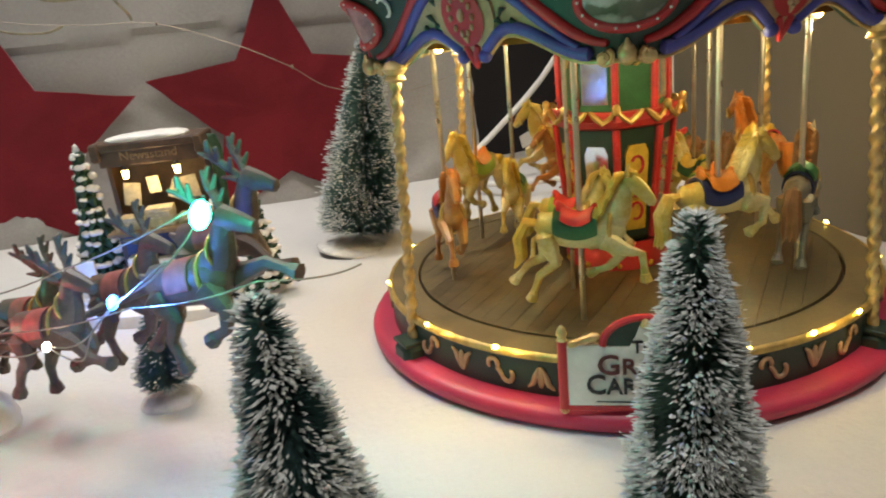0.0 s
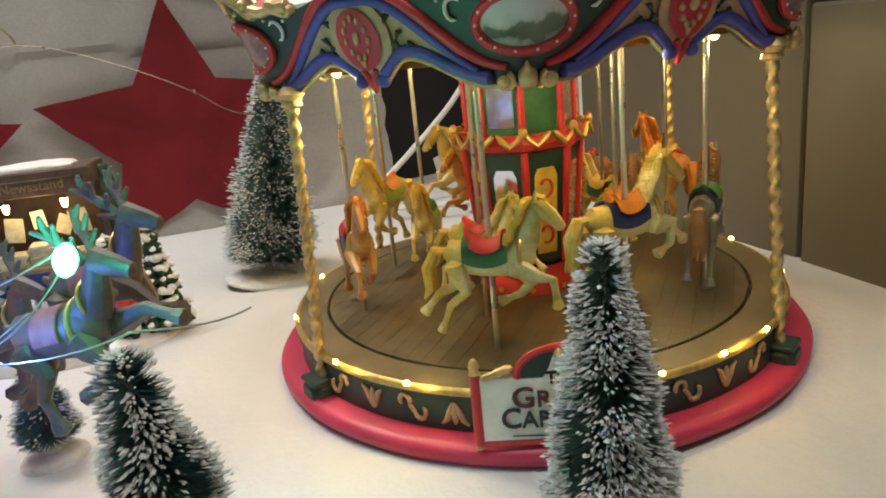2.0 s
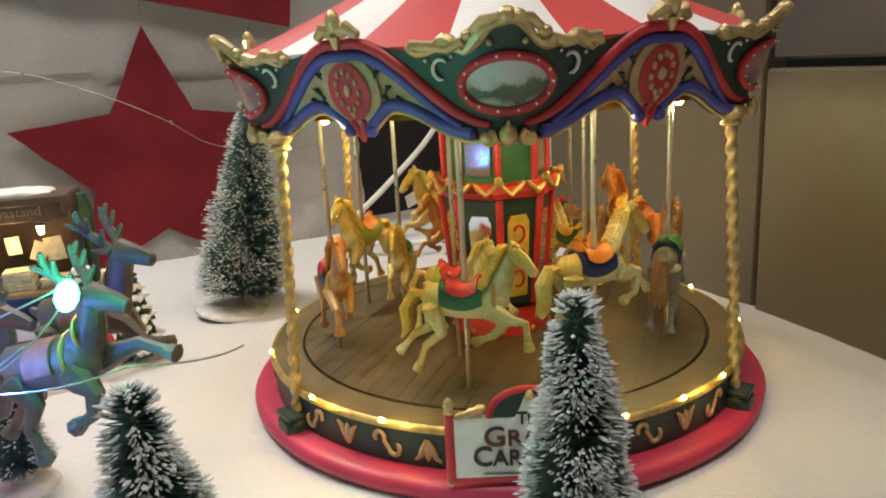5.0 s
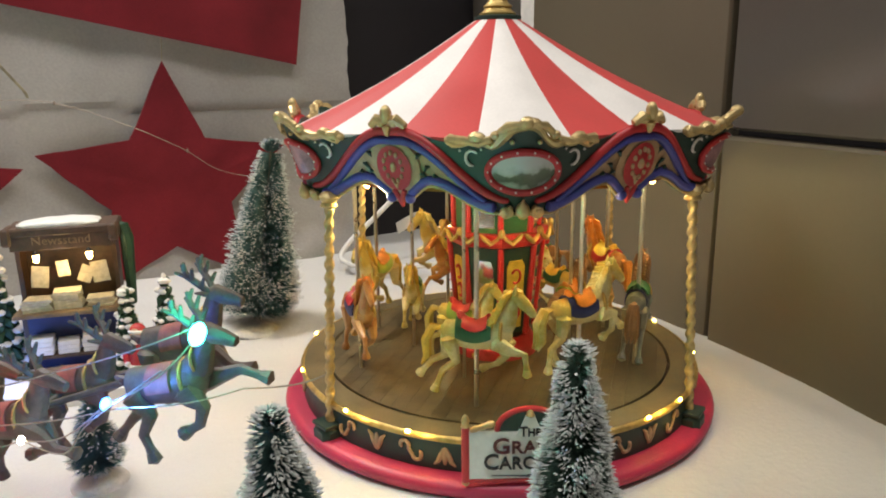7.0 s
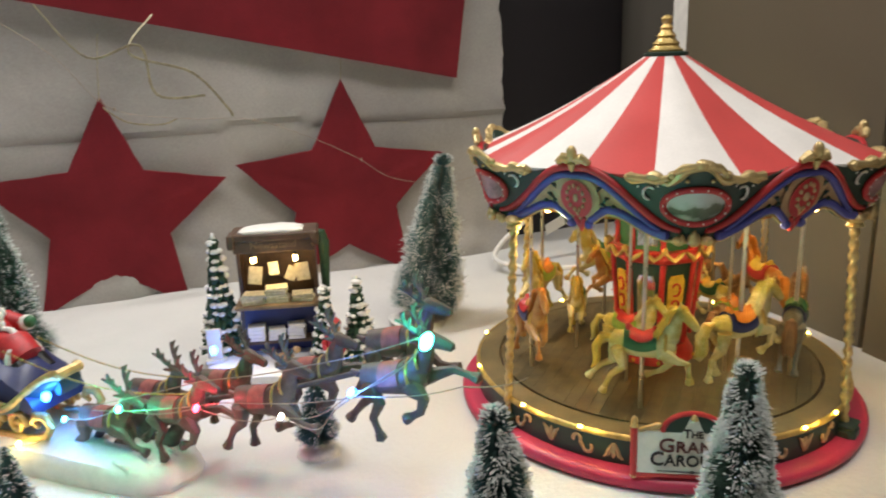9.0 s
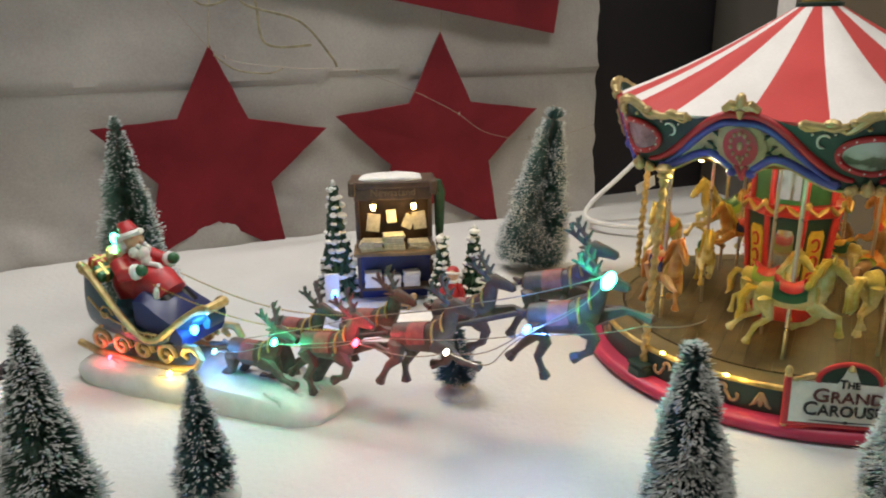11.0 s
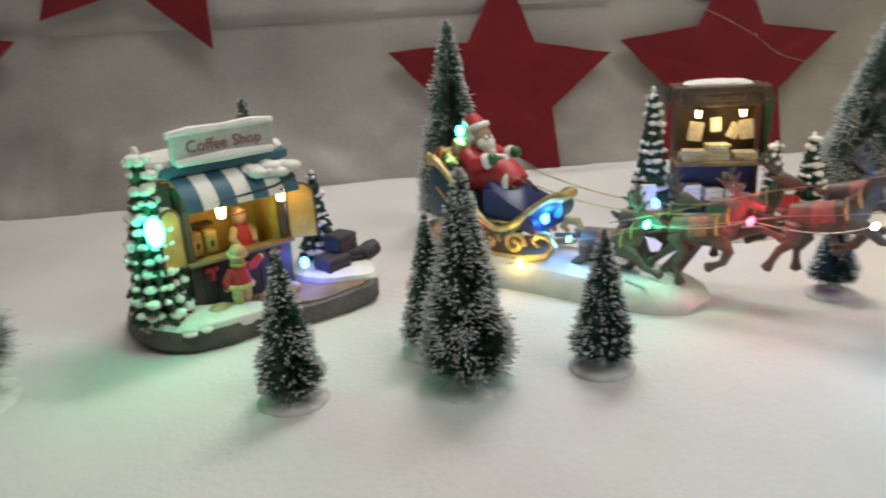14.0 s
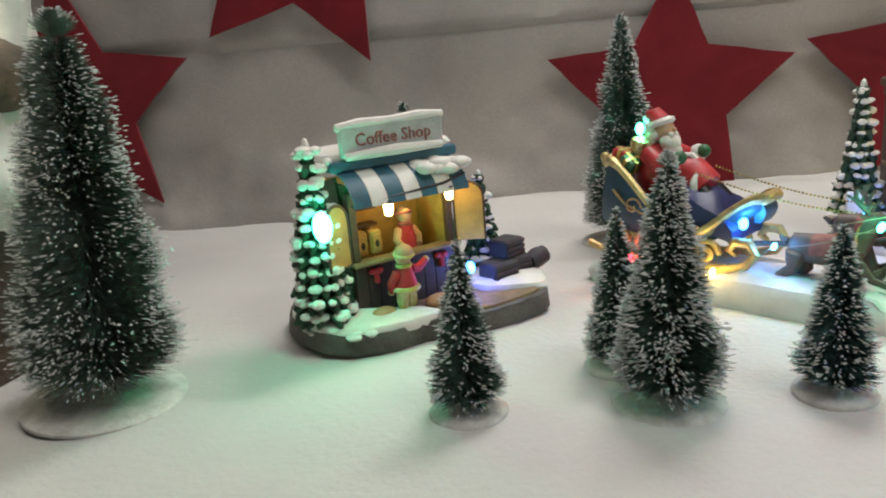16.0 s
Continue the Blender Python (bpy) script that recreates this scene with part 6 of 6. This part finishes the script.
for n, (x, y, z, tip) in enumerate(TEAM):
    for sg in (-1, 1):
        loc = to_sl(x, y, z) + Vector((-0.006 * sg if n == 3 else 0.006 * sg, sg * 0.0145, 0.003 * sg))
        body_mesh, leg_meshes = deer_meshes[(n + (sg > 0)) % 2]
        d = part("reindeer", body_mesh, None, SET, "brown leaping reindeer with antlers and gold harness", m=Matrix.Translation(loc) @ pose(0, 0, 0, 0, -tip, -2) @ Matrix.Diagonal((0.94, 0.94, 0.94, 1)))
        for lm in leg_meshes:
            part("leg", lm, None, d)
        part("antler", antler_meshes[0], None, d)
        part("antler", antler_meshes[1], None, d)
        part("saddle_cloth", cloth_mesh, None, d)
        part("harness", harness_mesh, None, d)
c = [to_sl(*p[:3]) for p in TEAM]
k = Kit().tube([(0.046, 0, 0.030)] + [tuple(p + Vector((0, 0, -0.001))) for p in c] + [tuple(c[-1] + Vector((0.014, 0, 0.006)))], 0.0016, 8)
for p in c:
    k.tube([tuple(p + Vector((0, -0.015, -0.002))), tuple(p + Vector((0, 0.015, 0.001)))], 0.0014, 8)
part("draw_pole", k, DEERGREY, SET, "brown draw pole joining the team")
k = Kit().tube([tuple(c[0] + Vector((0.006, 0, -0.002))), tuple(c[0] + Vector((0.010, 0, -0.022)))], [0.0060, 0.0085], 10, squash=0.5, side=(0, 1, 0))
k.tube([tuple(c[1] + Vector((-0.006, 0, -0.003))), tuple(c[0] + Vector((0.026, 0, -0.022)))], [0.0035, 0.0060], 10)
part("support", k, DEERGREY, SET, "grey moulded support stem")
# bead reins
for sg in (-1, 1):
    k = Kit()
    a, b = Vector((0.0155, sg * 0.0125, 0.0715)), c[1] + Vector((0.010, sg * 0.012, 0.010))
    for i in range(70):
        t = i / 69
        p = a.lerp(b, t) + Vector((0, 0, -0.010 * math.sin(math.pi * t)))
        k.ball(tuple(p), 0.00075, 5, 4)
    part("rein", k, GOLD, SET, "gold bead rein")

# ---- fairy lights strung along the team ----
FAIRY = thing("fairy_lights", pose(0, 0, 0), "clear wire string with coloured lights draped along the reindeer", "string lights")
k = Kit()
W1 = [(-0.3500, 0.5050, 0.018), (-0.3104, 0.4640, 0.0180), (-0.2810, 0.4520, 0.0345), (-0.2460, 0.4110, 0.0530), (-0.2040, 0.3740, 0.0620), (-0.1640, 0.3330, 0.0680), (-0.1340, 0.2985, 0.0905), (-0.1023, 0.2790, 0.1180)]


def smooth_line(pts, n=6, sag=0.0):
    out, m = [], len(pts)
    for i in range(m - 1):
        p0, p1, p2, p3 = (Vector(pts[min(m - 1, max(0, i + d))]) for d in (-1, 0, 1, 2))
        for j in range(n):
            t = j / n
            v = 0.5 * ((2 * p1) + (p2 - p0) * t + (2 * p0 - 5 * p1 + 4 * p2 - p3) * t * t + (3 * p1 - p0 - 3 * p2 + p3) * t ** 3)
            out.append(v + Vector((0, 0, -sag * math.sin(math.pi * t))))
    return [tuple(p) for p in out] + [tuple(pts[-1])]


k.tube(smooth_line(W1, 8, 0.004), 0.00032, 5)
k.tube(smooth_line([(-0.262, 0.430, 0.050), (-0.20, 0.372, 0.078), (-0.15, 0.322, 0.098), (-0.1023, 0.2790, 0.121)], 8, 0.001), 0.00032, 5)
k.tube(smooth_line([(-0.262, 0.432, 0.046), (-0.19, 0.366, 0.066), (-0.13, 0.30, 0.087), (-0.09, 0.268, 0.098), (-0.060, 0.262, 0.099)], 8, 0.002), 0.00032, 5)
k.tube(smooth_line([(-0.1640, 0.3330, 0.0680), (-0.150, 0.312, 0.068), (-0.140, 0.300, 0.084), (-0.115, 0.286, 0.104)], 8, 0.0), 0.00032, 5)
part("wire", k, CLEARWIRE, FAIRY)
# first green bulb is enlarged so its shape takes in the bloom
for p, mt, s, watts, col in ((W1[7], LEDGREEN, 2.1, 0.11, (0.05, 1.0, 0.6)), (W1[6], LEDBLUE, 1.2, 0.12, (0.06, 0.22, 1.0)), (W1[4], LEDRED, 1.2, 0.05, (1.0, 0.06, 0.1)), (W1[3], LEDGREEN, 1.2, 0.045, (0.05, 1.0, 0.5)),
                             (W1[2], LEDCYAN, 1.0, 0.02, (0.1, 0.35, 1.0)), (W1[1], LEDYELLOW, 1.1, 0.012, (1.0, 0.7, 0.2)), (W1[5], LEDWHITE, 0.9, 0, None), (W1[0], LEDRED, 0.9, 0.012, (1.0, 0.08, 0.1))):
    k = Kit().ball((0, 0, 0), (0.0015 * s, 0.0015 * s, 0.0024 * s), 10, 7)
    part("light_bulb", k, mt, FAIRY, m=pose(*p, 20, 15, 0))
    if watts:
        point_lamp("string_lamp", (p[0] - 0.003, p[1] - 0.005, p[2] + 0.004), watts, col, 0.002)
# lights inside the village pieces
for p, mt, watts, col in (((-0.3385, 0.5290, 0.0950), LEDGREEN, 0.03, (0.05, 1.0, 0.5)), ((-0.519, 0.409, 0.071), LEDGREEN, 0.17, (0.05, 1.0, 0.5)), ((-0.449, 0.470, 0.027), LEDBLUE, 0.028, (0.15, 0.2, 1.0)),
                          ((-0.1870, 0.5480, 0.0260), LEDBLUE, 0.03, (0.08, 0.25, 1.0)), ((-0.292, 0.47, 0.044), LEDBLUE, 0.030, (0.05, 0.35, 1.0))):
    part("light_bulb", Kit().ball((0, 0, 0), (0.0052, 0.0040, 0.0085) if watts > 0.1 else (0.0028, 0.0028, 0.0038), 10, 7), mt, FAIRY, m=pose(*p))
    point_lamp("string_lamp", (p[0] + 0.002, p[1] - (0.0045 if watts > 0.1 else 0.0075), p[2] + 0.002), watts * (0.6 if watts > 0.1 else 1.0), col, 0.003)
point_lamp("shop_lamp", shop_m @ Vector((0.003, 0.008, 0.074)), 0.013, (1.0, 0.72, 0.24), 0.004)
point_lamp("stand_lamp", NEWS_M @ Vector((0.0, -0.012, 0.084)), 0.018, (1.0, 0.70, 0.3), 0.004)


# ---- felt stars and cloth on the wall ----
def felt_star(x, z, r, turn, string=0.06, y=WALL_Y - 0.014, ratio=0.49):
    out = []
    for i in range(10):
        a, rr = radians(90 + 36 * i), r if i % 2 == 0 else r * ratio
        out.append((rr * math.cos(a), rr * math.sin(a)))
    pts = []
    for i in range(10):
        a, b = out[i], out[(i + 1) % 10]
        for j in range(5):
            t = j / 5
            pts.append((a[0] + (b[0] - a[0]) * t + random.uniform(-0.0006, 0.0006), a[1] + (b[1] - a[1]) * t + random.uniform(-0.0006, 0.0006)))
    st = thing("felt_star", pose(x, y, z, 0, turn, 0), "red felt star hung by a thread on the fleece", "star", "felt stars")
    n = len(pts)
    verts = [(0, -0.003, 0)] + [(px * 0.5, -0.003 + 0.0015 * noise.noise((px * 40, pz * 40, x)), pz * 0.5) for px, pz in pts] + [(px, -0.0015 + 0.003 * noise.noise((px * 25, pz * 25, x)), pz) for px, pz in pts] + \
            [(px, 0.002, pz) for px, pz in pts] + [(0, 0.002, 0)]
    faces = [(0, 1 + i, 1 + (i + 1) % n) for i in range(n)] + [(1 + i, 1 + n + i, 1 + n + (i + 1) % n, 1 + (i + 1) % n) for i in range(n)]
    faces += [(1 + n + i, 1 + 2 * n + i, 1 + 2 * n + (i + 1) % n, 1 + n + (i + 1) % n) for i in range(n)] + [(1 + 2 * n + i, 1 + 3 * n, 1 + 2 * n + (i + 1) % n) for i in range(n)]
    part("felt", Kit().add(verts, faces), FELT, st)
    k = Kit().tube([(0, -0.001, r * 0.97), (0.0012, -0.002, r + string * 0.4), (0.004, -0.001, r + string)], 0.0005, 5)
    part("thread", k, RAFFIA, st)
    return st


felt_star(-0.2650, 0.0930, 0.1220, 3)
felt_star(-0.0180, 0.0960, 0.1250, 1)
felt_star(-0.6080, 0.2775, 0.1390, 12.5)
felt_star(-0.8650, 0.1300, 0.1310, 1)
k = Kit()


def banner(p, q, back=0.0):
    x0, z0 = -0.34 + (0.1205 + 0.34) * p, 0.310 - 0.0935 * p
    x1, z1 = -0.34 + 0.50 * p, 0.50
    x, z = x0 + (x1 - x0) * q, z0 + (z1 - z0) * q
    return (x, WALL_Y - 0.018 + 0.004 * noise.noise((x * 12, z * 9, 4)) + back, z)


k.grid(banner, 30, 12, lambda p, q: banner(p, q, 0.002))
tagged(part("felt_cloth", k, FELT), "large red felt cloth hung across the fleece wall", "cloth")
# fairy wire on the wall
k = Kit()
k.tube(smooth_line([(-0.40, 0.782, 0.33), (-0.300, 0.780, 0.262), (-0.250, 0.776, 0.205), (-0.180, 0.772, 0.190), (-0.120, 0.768, 0.186), (-0.060, 0.764, 0.164), (-0.010, 0.760, 0.138), (0.030, 0.760, 0.112), (0.10, 0.765, 0.100), (0.17, 0.775, 0.112)], 8), 0.00034, 5)
for i, p in enumerate([(-0.245, 0.772, 0.203), (-0.115, 0.766, 0.185), (-0.006, 0.758, 0.136), (0.08, 0.762, 0.104)]):
    k.ball(p, (0.0012, 0.0012, 0.002), 7, 5)
tagged(part("wall_wire", k, CLEARWIRE), "thin copper fairy wire drooping over the wall stars", "wire")
k = Kit()
for a in ([(-0.30, 0.775, 0.30), (-0.262, 0.772, 0.252), (-0.215, 0.770, 0.262), (-0.205, 0.772, 0.215), (-0.16, 0.770, 0.212)], [(-0.20, 0.774, 0.29), (-0.225, 0.770, 0.255), (-0.170, 0.768, 0.235), (-0.140, 0.770, 0.200), (-0.135, 0.772, 0.19)],
          [(-0.255, 0.772, 0.205), (-0.235, 0.770, 0.190), (-0.205, 0.768, 0.186), (-0.19, 0.77, 0.190)]):
    k.tube(smooth_line(a, 7), 0.0015, 6, squash=0.2)
tagged(part("raffia_ribbon", k, RAFFIA), "loose straw-coloured ribbon loops hanging on the wall", "ribbon")
k = Kit().tube(smooth_line([(0.262, 0.735, 0.128), (0.232, 0.738, 0.092), (0.185, 0.74, 0.052), (0.150, 0.738, 0.026), (0.135, 0.72, 0.014), (0.150, 0.69, 0.011), (0.19, 0.66, 0.012), (0.235, 0.66, 0.011)], 8), 0.0030, 8)
tagged(part("power_cable", k, CABLE), "white power cable running behind the carousel", "cable")

tagged(part("paper_tag", Kit().box((0, 0, 0), (0.030, 0.0012, 0.014), bevel=0.0004), CABLE, m=pose(0.225, 0.742, 0.040, 8, -18, 10)), "small white paper tag hanging on the cable", "tag")

# ---- snowy mountain piece with warm lights ----
MT = thing("snow_mountain", pose(-0.775, 0.420, -0.001), "snow-capped brown rock mountain piece with warm lights", "mountain")


def mount(p, q):
    a = radians(360 * p)
    zs, rs = (0, 0.05, 0.10, 0.15, 0.22, 0.30, 0.34), (0.104, 0.108, 0.104, 0.102, 0.098, 0.085, 0.0)
    f = q * 6
    i = min(5, int(f))
    r, z = rs[i] + (rs[i + 1] - rs[i]) * (f - i), zs[i] + (zs[i + 1] - zs[i]) * (f - i)
    r *= 1 + 0.16 * noise.noise((math.cos(a) * 1.8, math.sin(a) * 1.8, z * 9)) + 0.06 * noise.noise((math.cos(a) * 6, math.sin(a) * 6, z * 40))
    return (r * math.cos(a) * 0.85, r * math.sin(a), z)


part("rock", Kit().grid(mount, 72, 40), ROCKBROWN, MT, "brown rock body")


def drape(p, q):
    a = radians(360 * p)
    low = 0.088 + 0.050 * noise.noise((math.cos(a) * 2.6, math.sin(a) * 2.6, 3)) + 0.022 * noise.noise((math.cos(a) * 8, math.sin(a) * 8, 1)) - 0.03 * math.sin(a)
    qq = low / 0.34 + (1 - low / 0.34) * q
    b = Vector(mount(p, qq * 0.97))
    lift = 0.010 * min(1, q * 12) + 0.006 * noise.noise((b.x * 30, b.y * 30, b.z * 30))
    return tuple(b + Vector((math.cos(a) * lift, math.sin(a) * lift, lift * 0.6)))


part("snow_cap", Kit().grid(drape, 90, 40), ICE, MT, "glossy white resin snow draped over the rock")
for ang, q in ((-8, 0.42), (-20, 0.55), (-32, 0.34), (-45, 0.50), (-52, 0.28), (-2, 0.60)):
    v = Vector(drape((ang % 360) / 360, q))
    v += Vector((math.cos(radians(ang)), math.sin(radians(ang)), 0)) * 0.0025
    part("light_bulb", Kit().ball((0, 0, 0), (0.0034, 0.0034, 0.0042), 10, 7), LEDWHITE, MT, m=pose(*v))
for v in ((0.092, -0.002, 0.181), (0.0905, -0.044, 0.1457), (0.087, -0.060, 0.1205)):
    part("light_bulb", Kit().ball((0, 0, 0), (0.0042, 0.0042, 0.0050), 10, 7), LEDWHITE, MT, m=pose(*v))
    point_lamp("mountain_lamp", (v[0] - 0.768, v[1] + 0.412, v[2] + 0.004), 0.0022, (1.0, 0.9, 0.65), 0.004)
part("crag", Kit().grid(lambda p, q: tuple(Vector((0.018 * math.cos(2 * math.pi * p) * math.sin(math.pi * q), 0.020 * math.sin(2 * math.pi * p) * math.sin(math.pi * q), -0.019 * math.cos(math.pi * q))) * (1 + 0.3 * noise.noise((5 * math.cos(2 * math.pi * p), 5 * math.sin(2 * math.pi * p) + 3, 4 * q)) * math.sin(math.pi * q))), 24, 16), ROCKBROWN, MT, "bare brown crag in the snow", m=pose(0.090, 0.006, 0.160))

# ---- black control box at the front of the shelf ----
BOX = thing("control_box", pose(0.003, 0, -0.003), "black plastic control box with brass knobs on a flat plate", "control box")
part("body", Kit().prism([(-0.187, 0.150), (-0.110, 0.146), (-0.118, 0.205), (-0.149, 0.2345), (-0.1855, 0.2365)], 0.025, z0=-0.002), BLACK, BOX, smooth=False)
part("plate", Kit().prism([(-0.330, 0.150), (-0.186, 0.148), (-0.186, 0.2165), (-0.206, 0.2160), (-0.320, 0.2100)], 0.014, z0=-0.002), BLACK, BOX, smooth=False)
for y, z in ((0.2190, 0.0180), (0.1960, 0.0180)):
    part("knob", Kit().lathe([(0.0030, 0.0), (0.0036, 0.002), (0.0036, 0.0055), (0.0026, 0.0072), (0.0003, 0.0075)], 14), GOLD, BOX, "brass knob", m=pose(-0.1868, y, z, 0, -90, 0))
